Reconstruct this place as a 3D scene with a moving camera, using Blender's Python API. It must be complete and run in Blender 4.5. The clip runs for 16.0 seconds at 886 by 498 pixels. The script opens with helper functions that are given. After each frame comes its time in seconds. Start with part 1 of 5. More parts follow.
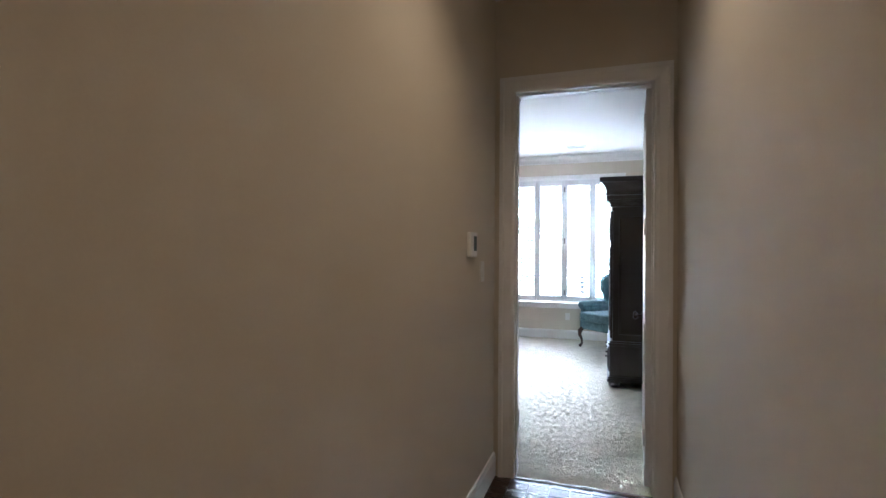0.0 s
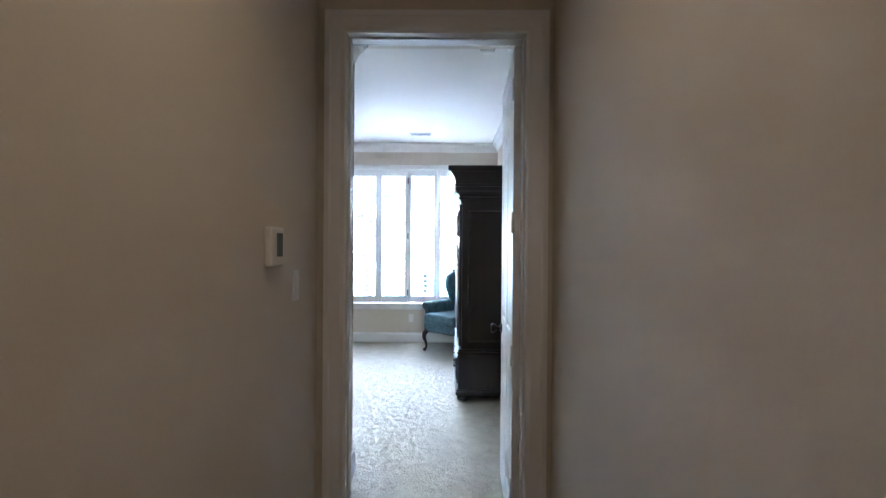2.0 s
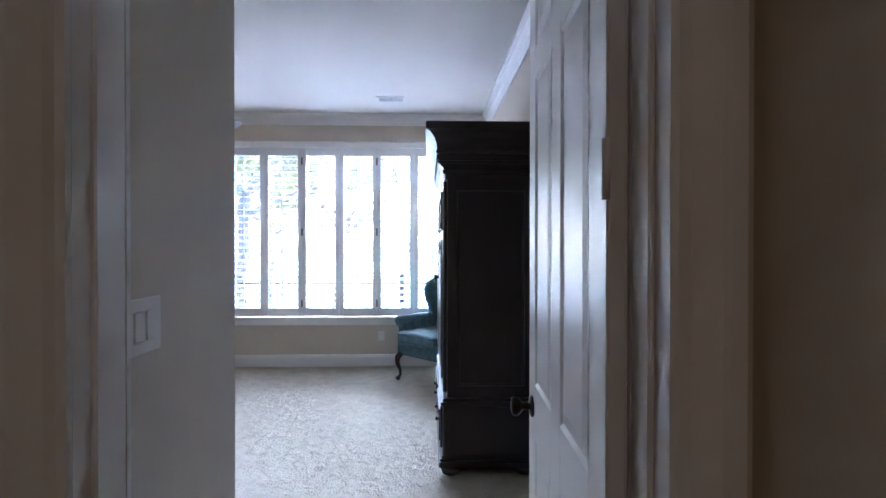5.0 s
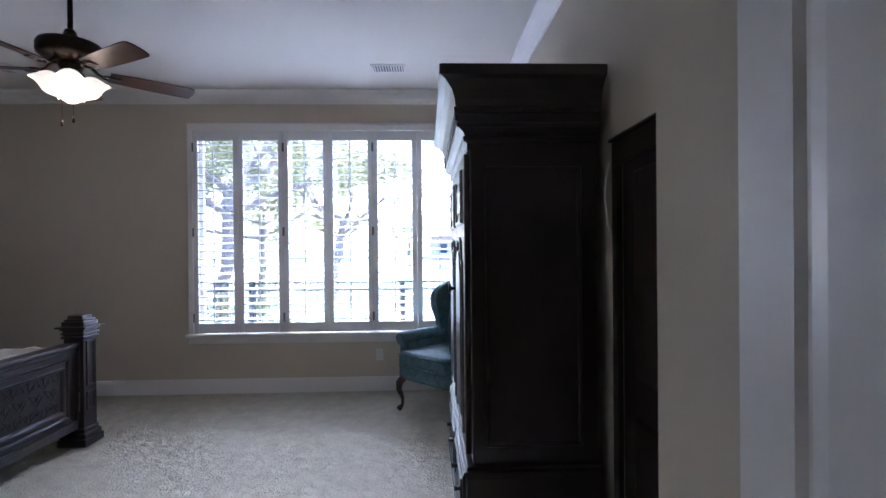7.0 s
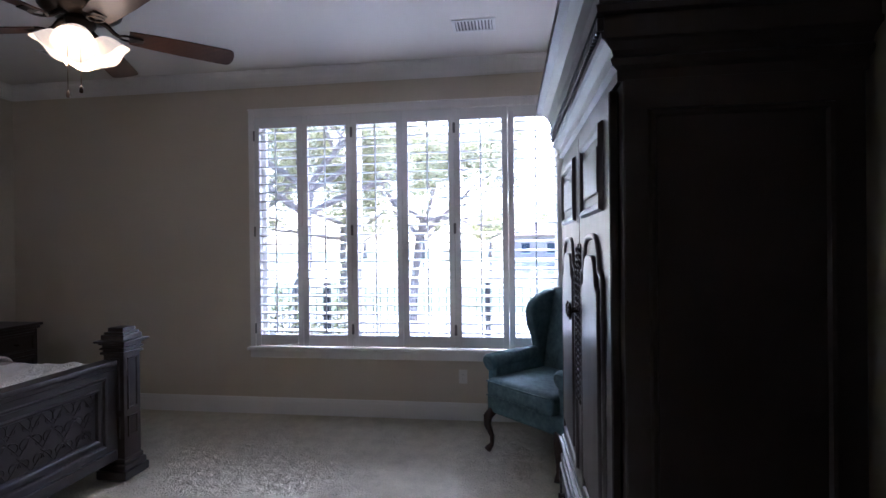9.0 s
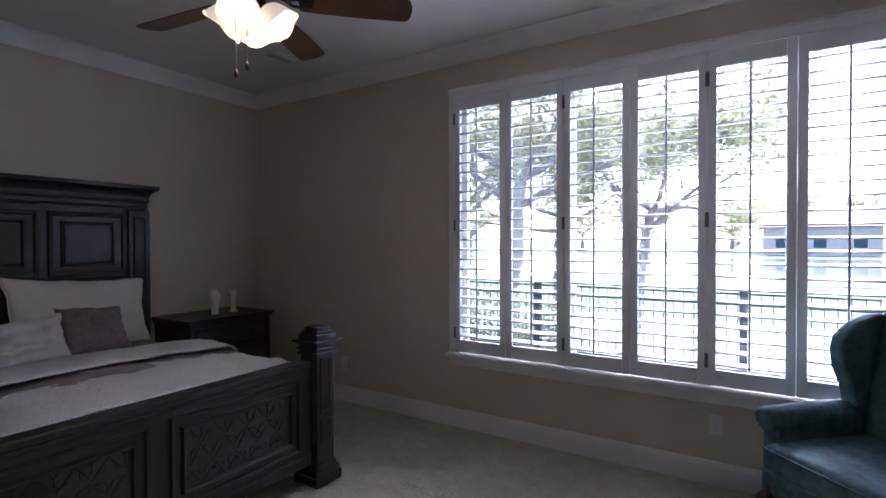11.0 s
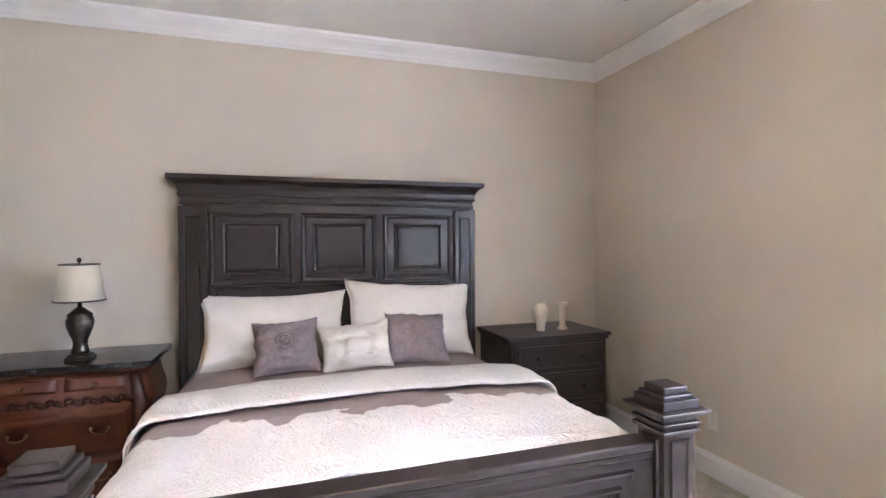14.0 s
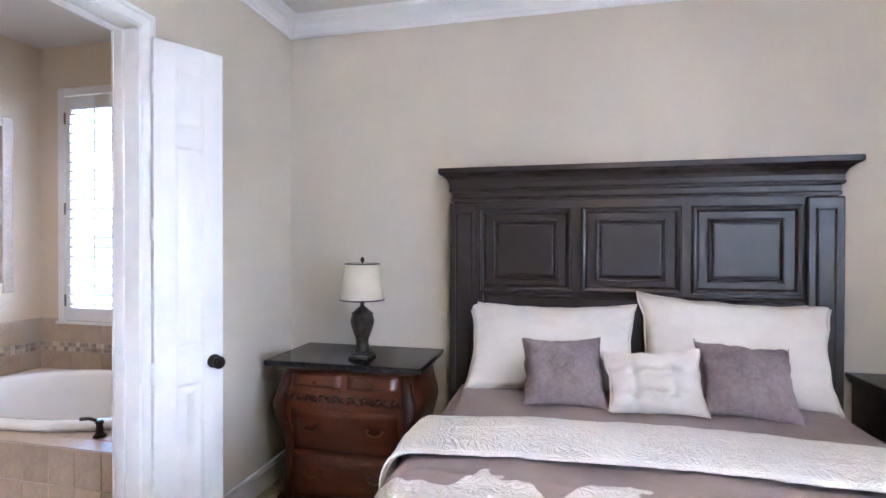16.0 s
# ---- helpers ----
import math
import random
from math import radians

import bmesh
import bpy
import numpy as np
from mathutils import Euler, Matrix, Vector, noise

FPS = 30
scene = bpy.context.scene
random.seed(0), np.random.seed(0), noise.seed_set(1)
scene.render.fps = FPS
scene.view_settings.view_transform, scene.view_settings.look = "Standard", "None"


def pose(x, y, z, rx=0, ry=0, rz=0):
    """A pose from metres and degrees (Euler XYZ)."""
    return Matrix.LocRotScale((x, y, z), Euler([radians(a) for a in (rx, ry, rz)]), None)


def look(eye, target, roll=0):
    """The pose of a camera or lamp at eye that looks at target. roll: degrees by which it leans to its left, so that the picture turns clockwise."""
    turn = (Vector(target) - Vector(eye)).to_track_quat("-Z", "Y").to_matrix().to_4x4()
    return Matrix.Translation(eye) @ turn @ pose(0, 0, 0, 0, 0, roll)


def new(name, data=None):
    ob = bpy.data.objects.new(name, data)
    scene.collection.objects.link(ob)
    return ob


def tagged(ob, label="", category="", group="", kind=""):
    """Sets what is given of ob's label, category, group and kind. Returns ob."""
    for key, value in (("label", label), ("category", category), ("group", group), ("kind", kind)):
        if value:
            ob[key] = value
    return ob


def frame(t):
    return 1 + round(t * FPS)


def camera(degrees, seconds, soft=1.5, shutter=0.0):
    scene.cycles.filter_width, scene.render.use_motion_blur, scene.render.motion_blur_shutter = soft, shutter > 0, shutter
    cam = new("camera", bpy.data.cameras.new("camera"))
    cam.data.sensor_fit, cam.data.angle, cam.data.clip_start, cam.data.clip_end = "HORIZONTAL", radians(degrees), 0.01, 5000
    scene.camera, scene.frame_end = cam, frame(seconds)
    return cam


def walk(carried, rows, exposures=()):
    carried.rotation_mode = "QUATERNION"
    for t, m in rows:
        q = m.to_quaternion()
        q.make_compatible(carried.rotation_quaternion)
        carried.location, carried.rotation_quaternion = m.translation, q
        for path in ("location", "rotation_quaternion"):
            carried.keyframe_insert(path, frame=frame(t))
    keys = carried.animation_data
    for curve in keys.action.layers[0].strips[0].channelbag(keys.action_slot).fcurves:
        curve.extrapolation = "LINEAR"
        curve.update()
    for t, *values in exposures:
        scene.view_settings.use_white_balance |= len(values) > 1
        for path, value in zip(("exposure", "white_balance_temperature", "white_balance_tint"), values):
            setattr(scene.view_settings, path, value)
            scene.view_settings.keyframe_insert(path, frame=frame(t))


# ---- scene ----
cam = camera(83.7, 16.0)
PATH = [
    (0, (0.595, -3.131, 1.425), (-0.041, -1.235, 1.439), 0.4),
    (0.5, (0.531, -2.929, 1.442), (0.142, -0.967, 1.444), 0.2),
    (1, (0.463, -2.706, 1.463), (0.269, -0.716, 1.461), -0.0),
    (1.5, (0.454, -2.493, 1.462), (0.39, -0.494, 1.458), 0.1),
    (2, (0.488, -2.26, 1.47), (0.473, -0.26, 1.462), 0.4),
    (2.5, (0.491, -2.021, 1.461), (0.502, -0.021, 1.452), 0.4),
    (3, (0.471, -1.739, 1.467), (0.507, 0.26, 1.457), -0.0),
    (5.5, (0.516, -0.429, 1.46), (0.583, 1.57, 1.448), -0.1),
    (6, (0.488, -0.177, 1.457), (0.558, 1.822, 1.445), -0.4),
    (6.5, (0.451, 0.05, 1.457), (0.519, 2.049, 1.451), -0.2),
    (7, (0.44, 0.285, 1.46), (0.504, 2.284, 1.453), -0.5),
    (7.5, (0.433, 0.512, 1.457), (0.469, 2.512, 1.454), -0.3),
    (8, (0.39, 0.727, 1.463), (0.383, 2.727, 1.458), -0.5),
    (10.5, (0.239, 1.75, 1.49), (-0.628, 3.551, 1.468), -0.2),
    (11, (0.143, 1.912, 1.503), (-0.925, 3.603, 1.473), -0.2),
    (11.5, (0.008, 2.091, 1.498), (-1.276, 3.625, 1.476), -0.1),
    (12, (-0.132, 2.212, 1.517), (-1.577, 3.595, 1.488), -0.1),
    (12.5, (-0.243, 2.402, 1.53), (-1.835, 3.613, 1.497), -0.1),
    (13, (-0.366, 2.544, 1.534), (-2.08, 3.573, 1.496), -0.2),
    (13.5, (-0.499, 2.635, 1.55), (-2.316, 3.469, 1.508), -0.2),
    (14, (-0.656, 2.719, 1.515), (-2.556, 3.342, 1.495), -0.4),
    (14.5, (-0.804, 2.803, 1.5), (-2.776, 3.135, 1.494), -0.4),
    (15, (-0.96, 2.789, 1.501), (-2.959, 2.817, 1.495), -0.1),
    (15.5, (-1.126, 2.757, 1.509), (-3.112, 2.525, 1.498), -0.0),
    (16, (-1.318, 2.72, 1.52), (-3.267, 2.27, 1.506), 0.1),
]
walk(cam, [(t, look(e, a, r)) for t, e, a, r in PATH],
     exposures=[(0.0, 5.75, 4620, 10), (1.0, 5.6, 4430, 9), (2.5, 5.55, 4430, 10), (3.4, 5.4, 4450, 13), (5.3, 4.65, 4560, 18), (6.5, 4.15, 4680, 19), (8.2, 3.92, 4800, 21),
                (10.3, 3.32, 4950, 24), (11.5, 3.42, 5000, 23), (12.5, 4.3, 5260, 21), (13.5, 5.65, 5340, 21), (14.5, 6.42, 5130, 20), (16.0, 6.2, 4960, 18.5)])

# ---- world, sun and exposure ----
sky_world = bpy.data.worlds.new("sky")
scene.world = sky_world
sky_world.use_nodes = True
wn = sky_world.node_tree
sky = wn.nodes.new("ShaderNodeTexSky")
sky.sky_type, sky.sun_disc = "NISHITA", False
sky.sun_elevation, sky.sun_rotation = radians(40), radians(0)
sky.air_density, sky.dust_density = 1.0, 2.5
wn.links.new(sky.outputs[0], wn.nodes["Background"].inputs[0])
wn.nodes["Background"].inputs[1].default_value = 0.09
sun = new("sun", bpy.data.lights.new("sun", "SUN"))
sun.data.energy, sun.data.angle, sun.data.color = 1.5, radians(30), (1.0, 0.95, 0.88)
sun.matrix_world = look((0, 7.66, 6.43), (0, 0, 0))


def lamp(name, kind, place, energy, colour, size=0.1):
    lo = new(name, bpy.data.lights.new(name, kind))
    lo.data.energy, lo.data.color = energy, colour
    if kind == "AREA":
        lo.data.shape, lo.data.size = "DISK", size
    else:
        lo.data.shadow_soft_size = size
    lo.location = place
    return lo


WARM = (1.0, 0.70, 0.42)

# ---- materials ----


def mat(name, base, rough=0.5, metal=0.0, vary=0.12, scale=3.0, grain=60.0, bump=0.1, stretch=(1, 1, 1), second=None,
        spec=0.5, rnd=0.0, depth=0.002):
    """A painted, wooden, stone or cloth surface: two scales of colour noise and a fine relief."""
    m = bpy.data.materials.new(name)
    m.use_nodes = True
    nt = m.node_tree
    nd, lk = nt.nodes, nt.links
    b = nd["Principled BSDF"]
    tc = nd.new("ShaderNodeTexCoord")
    mp = nd.new("ShaderNodeMapping")
    mp.inputs["Scale"].default_value = stretch
    lk.new(tc.outputs["Object"], mp.inputs[0])
    big = nd.new("ShaderNodeTexNoise")
    big.inputs["Scale"].default_value, big.inputs["Detail"].default_value = scale, 4
    fine = nd.new("ShaderNodeTexNoise")
    fine.inputs["Scale"].default_value, fine.inputs["Detail"].default_value = grain, 3
    lk.new(mp.outputs[0], big.inputs[0])
    lk.new(mp.outputs[0], fine.inputs[0])
    mix = nd.new("ShaderNodeMix")
    mix.data_type = "RGBA"
    dark = second or tuple(c * (1 - vary) for c in base)
    lite = base if second else tuple(min(1, c * (1 + vary)) for c in base)
    mix.inputs[6].default_value, mix.inputs[7].default_value = (*dark, 1), (*lite, 1)
    add = nd.new("ShaderNodeMath")
    add.operation = "MULTIPLY_ADD"
    add.inputs[1].default_value = 0.5
    lk.new(fine.outputs[0], add.inputs[0])
    half = nd.new("ShaderNodeMath")
    half.operation = "MULTIPLY"
    half.inputs[1].default_value = 0.5
    lk.new(big.outputs[0], half.inputs[0])
    lk.new(half.outputs[0], add.inputs[2])
    ramp = nd.new("ShaderNodeMapRange")
    ramp.inputs[1].default_value, ramp.inputs[2].default_value = 0.3, 0.7
    lk.new(add.outputs[0], ramp.inputs[0])
    lk.new(ramp.outputs[0], mix.inputs[0])
    colour = mix.outputs[2]
    if rnd:
        oi = nd.new("ShaderNodeObjectInfo")
        hs = nd.new("ShaderNodeHueSaturation")
        mr = nd.new("ShaderNodeMapRange")
        mr.inputs[3].default_value, mr.inputs[4].default_value = 1 - rnd, 1 + rnd
        lk.new(oi.outputs["Random"], mr.inputs[0])
        lk.new(mr.outputs[0], hs.inputs["Value"])
        lk.new(colour, hs.inputs["Color"])
        colour = hs.outputs[0]
    lk.new(colour, b.inputs["Base Color"])
    rr = nd.new("ShaderNodeMapRange")
    rr.inputs[3].default_value, rr.inputs[4].default_value = max(0.02, rough - 0.06), min(1, rough + 0.06)
    lk.new(big.outputs[0], rr.inputs[0])
    lk.new(rr.outputs[0], b.inputs["Roughness"])
    b.inputs["Metallic"].default_value = metal
    b.inputs["Specular IOR Level"].default_value = spec
    if bump:
        bp = nd.new("ShaderNodeBump")
        bp.inputs["Strength"].default_value, bp.inputs["Distance"].default_value = bump, depth
        lk.new(fine.outputs[0], bp.inputs["Height"])
        lk.new(bp.outputs[0], b.inputs["Normal"])
    return m


def glow(name, colour, strength):
    m = mat(name, colour, 0.5, bump=0)
    b = m.node_tree.nodes["Principled BSDF"]
    b.inputs["Emission Color"].default_value, b.inputs["Emission Strength"].default_value = (*colour, 1), strength
    return m


M = {}
M["wall"] = mat("wall_paint", (0.61, 0.55, 0.445), 0.85, vary=0.025, scale=1.3, grain=140, bump=0.12)
# wall paint made tanner and lighter; warm room light is put into it
M["bath_wall"] = mat("bath_wall_warm_lit", (0.70, 0.60, 0.46), 0.8, vary=0.03, scale=1.3, grain=140, bump=0.12)
M["ceiling"] = mat("ceiling_paint", (0.70, 0.67, 0.62), 0.9, vary=0.02, scale=1.2, grain=120, bump=0.15)
M["trim"] = mat("white_trim", (0.80, 0.79, 0.77), 0.38, vary=0.02, scale=4, grain=50, bump=0.03)
M["shutter"] = mat("shutter_white", (0.76, 0.76, 0.76), 0.42, vary=0.02, scale=5, grain=40, bump=0.02)
M["door"] = mat("door_white", (0.80, 0.79, 0.78), 0.34, vary=0.02, scale=3, grain=70, bump=0.04, stretch=(8, 8, 1))
M["carpet"] = mat("carpet", (0.73, 0.69, 0.56), 0.98, second=(0.51, 0.475, 0.375), scale=9, grain=95, bump=1.0, depth=0.02, spec=0.1)
M["hall_wood"] = mat("hall_wood", (0.045, 0.028, 0.02), 0.28, vary=0.4, scale=5, grain=60, bump=0.1, stretch=(1, 8, 1), rnd=0.25)
M["dark"] = mat("dark_wood", (0.031, 0.0225, 0.0195), 0.36, vary=0.12, scale=2.5, grain=30, bump=0.006, stretch=(6, 6, 1.2))
M["dark_h"] = mat("dark_wood_rails", (0.031, 0.0225, 0.0195), 0.36, vary=0.06, scale=2.5, grain=30, bump=0.003, stretch=(6, 1.2, 6))
M["carved"] = mat("carved_panel", (0.026, 0.018, 0.015), 0.42, vary=0.4, scale=6, grain=40, bump=0.3)
M["cherry"] = mat("cherry_wood", (0.15, 0.040, 0.014), 0.36, second=(0.055, 0.014, 0.007), scale=4, grain=40, bump=0.1, stretch=(5, 1, 5))
M["cherry_dark"] = mat("cherry_dark", (0.055, 0.018, 0.009), 0.4, vary=0.45, scale=9, grain=45, bump=0.25)
M["granite"] = mat("black_stone", (0.014, 0.015, 0.016), 0.16, vary=0.5, scale=30, grain=220, bump=0.02)
M["bronze"] = mat("dark_bronze", (0.035, 0.026, 0.02), 0.35, 0.8, vary=0.3, scale=20, bump=0.05)
M["brass"] = mat("aged_brass", (0.20, 0.13, 0.06), 0.38, 0.9, vary=0.3, scale=30, bump=0.05)
M["plastic"] = mat("white_plastic", (0.74, 0.72, 0.67), 0.4, vary=0.02, scale=10, bump=0.02)
M["screen"] = mat("grey_screen", (0.16, 0.19, 0.18), 0.2, vary=0.05, bump=0)
M["cream"] = mat("cream_cloth", (0.82, 0.77, 0.69), 0.9, vary=0.05, scale=14, grain=260, bump=0.35, spec=0.2)
M["quilt_back"] = mat("white_quilt", (0.85, 0.83, 0.78), 0.88, vary=0.05, scale=30, grain=120, bump=0.5, depth=0.006, spec=0.2)
M["mauve"] = mat("mauve_satin", (0.37, 0.30, 0.275), 0.46, vary=0.12, scale=6, grain=180, bump=0.2)
M["velvet"] = mat("mauve_velvet", (0.36, 0.295, 0.29), 0.75, second=(0.23, 0.185, 0.182), scale=16, grain=48, bump=0.5, depth=0.004)
M["mattress"] = mat("mattress_cloth", (0.70, 0.66, 0.60), 0.9, vary=0.05, grain=200)
M["teal"] = mat("teal_damask", (0.15, 0.235, 0.245), 0.8, second=(0.045, 0.088, 0.112), scale=11, grain=34, bump=0.25)
M["chair_wood"] = mat("walnut_legs", (0.05, 0.022, 0.012), 0.3, vary=0.3, scale=8, bump=0.05, stretch=(4, 4, 1))
M["blade"] = mat("walnut_blade", (0.075, 0.034, 0.017), 0.38, vary=0.4, scale=6, grain=60, bump=0.06, stretch=(1, 8, 1))
M["lamp_shade"] = mat("linen_shade", (0.72, 0.66, 0.52), 0.9, vary=0.05, grain=300, bump=0.3)
M["lamp_body"] = mat("mottled_bronze", (0.085, 0.07, 0.055), 0.3, second=(0.015, 0.014, 0.012), scale=28, grain=80, bump=0.2, metal=0.4)
M["ceramic"] = mat("ivory_ceramic", (0.66, 0.60, 0.47), 0.3, vary=0.06, scale=14, bump=0.08)
M["tub"] = mat("white_acrylic", (0.84, 0.83, 0.80), 0.12, vary=0.01, bump=0)
M["tile"] = mat("travertine_tile", (0.46, 0.36, 0.26), 0.36, vary=0.16, scale=9, grain=60, bump=0.1, rnd=0.12)
M["grout"] = mat("grout", (0.48, 0.42, 0.34), 0.9, vary=0.08, grain=200)
M["mosaic"] = mat("mosaic_stone", (0.50, 0.43, 0.35), 0.35, vary=0.2, scale=20, bump=0.05, rnd=0.45)
M["mirror"] = mat("silver_mirror", (0.85, 0.86, 0.86), 0.03, 1.0, vary=0.0, bump=0)
M["grille"] = mat("vent_paint", (0.70, 0.69, 0.67), 0.5, vary=0.03, bump=0.02)
# grey stands in for shade in vents and outlet slots; also the hall subfloor
M["shadow_box"] = mat("gap_shade_grey", (0.16, 0.16, 0.16), 0.8, vary=0.1, bump=0)
M["grass"] = mat("lawn", (0.105, 0.135, 0.05), 0.95, second=(0.07, 0.095, 0.032), scale=0.8, grain=14, bump=0.6, depth=0.03)
M["patio"] = mat("patio_concrete", (0.46, 0.44, 0.41), 0.85, vary=0.1, scale=1.5, grain=60, bump=0.3)
M["water"] = mat("lake", (0.05, 0.07, 0.07), 0.12, vary=0.1, scale=0.3, grain=4, bump=0.3, depth=0.02)
M["iron"] = mat("black_iron", (0.025, 0.025, 0.027), 0.45, 0.3, vary=0.2, bump=0.05)
M["bark"] = mat("oak_bark", (0.33, 0.27, 0.24), 0.95, second=(0.18, 0.145, 0.13), scale=7, grain=40, bump=1.0, depth=0.03, stretch=(2, 2, 0.6))
M["leaf"] = mat("oak_leaf", (0.12, 0.13, 0.06), 0.5, second=(0.075, 0.085, 0.04), scale=1.2, grain=6, bump=0)
lf = M["leaf"].node_tree
trans = lf.nodes.new("ShaderNodeBsdfTranslucent")
trans.inputs[0].default_value = (0.42, 0.40, 0.20, 1)
both = lf.nodes.new("ShaderNodeMixShader")
both.inputs[0].default_value = 0.68
lf.links.new(lf.nodes["Principled BSDF"].outputs[0], both.inputs[1])
lf.links.new(trans.outputs[0], both.inputs[2])
lf.links.new(both.outputs[0], lf.nodes["Material Output"].inputs[0])
M["hinge"] = mat("steel_hinge", (0.20, 0.20, 0.20), 0.4, 0.6, vary=0.15, bump=0.02)
M["stucco"] = mat("stucco", (0.60, 0.44, 0.36), 0.9, vary=0.08, scale=1, grain=20, bump=0.2)
M["roof"] = mat("clay_roof", (0.34, 0.20, 0.15), 0.85, vary=0.25, scale=2, grain=12, bump=0.4)
M["far_glass"] = mat("far_glass", (0.05, 0.06, 0.08), 0.08, vary=0.1, bump=0)
M["bulb_glass"] = glow("lit_alabaster_glass", (1.0, 0.76, 0.48), 0.06)
M["bulb"] = glow("lit_bulb", (1.0, 0.82, 0.56), 0.5)
M["led"] = glow("warm_downlight", (1.0, 0.75, 0.48), 0.6)
glass = bpy.data.materials.new("window_glass")
glass.use_nodes = True
g = glass.node_tree.nodes["Principled BSDF"]
g.inputs["Base Color"].default_value = (0.97, 0.99, 0.98, 1)
g.inputs["Roughness"].default_value, g.inputs["Transmission Weight"].default_value, g.inputs["IOR"].default_value = 0.0, 1.0, 1.45
M["glass"] = glass

# embroidered bedspread: white floral relief field that ends in a ragged scalloped edge on taupe satin
bs = mat("embroidered_bedspread", (0.37, 0.30, 0.275), 0.46, vary=0.1, scale=6, grain=180, bump=0.2)
nt = bs.node_tree
nd, lk = nt.nodes, nt.links
pb = nd["Principled BSDF"]
tc = nd.new("ShaderNodeTexCoord")
sp = nd.new("ShaderNodeSeparateXYZ")
lk.new(tc.outputs["Object"], sp.inputs[0])
wob = nd.new("ShaderNodeTexNoise")
wob.inputs["Scale"].default_value, wob.inputs["Detail"].default_value = 4.2, 2.2
lk.new(tc.outputs["Object"], wob.inputs[0])
ma = nd.new("ShaderNodeMath")
ma.operation = "MULTIPLY_ADD"
ma.inputs[1].default_value = 0.50
lk.new(wob.outputs[0], ma.inputs[0])
lk.new(sp.outputs[0], ma.inputs[2])
edge = nd.new("ShaderNodeMapRange")
edge.inputs[1].default_value, edge.inputs[2].default_value = -2.675, -2.667
lk.new(ma.outputs[0], edge.inputs[0])
old = pb.inputs["Base Color"].links[0].from_socket
floral = nd.new("ShaderNodeTexVoronoi")
floral.feature, floral.inputs["Scale"].default_value = "SMOOTH_F1", 22
swirl = nd.new("ShaderNodeTexNoise")
swirl.inputs["Scale"].default_value, swirl.inputs["Distortion"].default_value = 8, 3.0
lk.new(tc.outputs["Object"], floral.inputs[0])
lk.new(tc.outputs["Object"], swirl.inputs[0])
wv = nd.new("ShaderNodeMath")
wv.operation = "MULTIPLY"
wv.inputs[1].default_value = 30
lk.new(swirl.outputs[0], wv.inputs[0])
sn = nd.new("ShaderNodeMath")
sn.operation = "SINE"
lk.new(wv.outputs[0], sn.inputs[0])
cm = nd.new("ShaderNodeMix")
cm.data_type = "RGBA"
cm.inputs[6].default_value, cm.inputs[7].default_value = (0.81, 0.78, 0.73, 1), (0.86, 0.83, 0.79, 1)
rg = nd.new("ShaderNodeMapRange")
rg.inputs[1].default_value, rg.inputs[2].default_value = -0.9, 0.2
lk.new(sn.outputs[0], rg.inputs[0])
lk.new(rg.outputs[0], cm.inputs[0])
top = nd.new("ShaderNodeMix")
top.data_type = "RGBA"
lk.new(edge.outputs[0], top.inputs[0])
lk.new(old, top.inputs[6])
lk.new(cm.outputs[2], top.inputs[7])
lk.new(top.outputs[2], pb.inputs["Base Color"])
rm = nd.new("ShaderNodeMapRange")
rm.inputs[3].default_value, rm.inputs[4].default_value = 0.46, 0.85
lk.new(edge.outputs[0], rm.inputs[0])
lk.new(rm.outputs[0], pb.inputs["Roughness"])
hm = nd.new("ShaderNodeMath")
hm.operation = "MULTIPLY"
lk.new(sn.outputs[0], hm.inputs[0])
lk.new(edge.outputs[0], hm.inputs[1])
bp2 = nd.new("ShaderNodeBump")
bp2.inputs["Strength"].default_value, bp2.inputs["Distance"].default_value = 0.42, 0.010
lk.new(hm.outputs[0], bp2.inputs["Height"])
lk.new(bp2.outputs[0], pb.inputs["Normal"])
M["bedspread"] = bs

# ---- building helpers ----


def box(bm, x0, x1, y0, y1, z0, z1, bevel=0.0, seg=1):
    vs = bmesh.ops.create_cube(bm, size=1.0)["verts"]
    for v in vs:
        v.co = Vector(((x0 + x1) / 2 + v.co.x * (x1 - x0), (y0 + y1) / 2 + v.co.y * (y1 - y0), (z0 + z1) / 2 + v.co.z * (z1 - z0)))
    if bevel:
        es = list({e for v in vs for e in v.link_edges})
        bmesh.ops.bevel(bm, geom=es, offset=bevel, segments=seg, affect="EDGES", profile=0.6)
    return bm


def B(x0, x1, y0, y1, z0, z1, bevel=0.0, seg=1):
    return box(bmesh.new(), x0, x1, y0, y1, z0, z1, bevel, seg)


def lathe(profile, at=(0, 0, 0), n=28, bm=None):
    """A turned shape from (radius, height) pairs."""
    bm = bm or bmesh.new()
    rings = []
    for r, z in profile:
        rings.append([bm.verts.new((at[0] + r * math.cos(k * math.tau / n), at[1] + r * math.sin(k * math.tau / n), at[2] + z)) for k in range(n)])
    for a, b in zip(rings, rings[1:]):
        for k in range(n):
            bm.faces.new((a[k], a[(k + 1) % n], b[(k + 1) % n], b[k]))
    bm.faces.new(list(reversed(rings[0])))
    bm.faces.new(rings[-1])
    for f in bm.faces:
        f.smooth = len(f.verts) == 4
    return bm


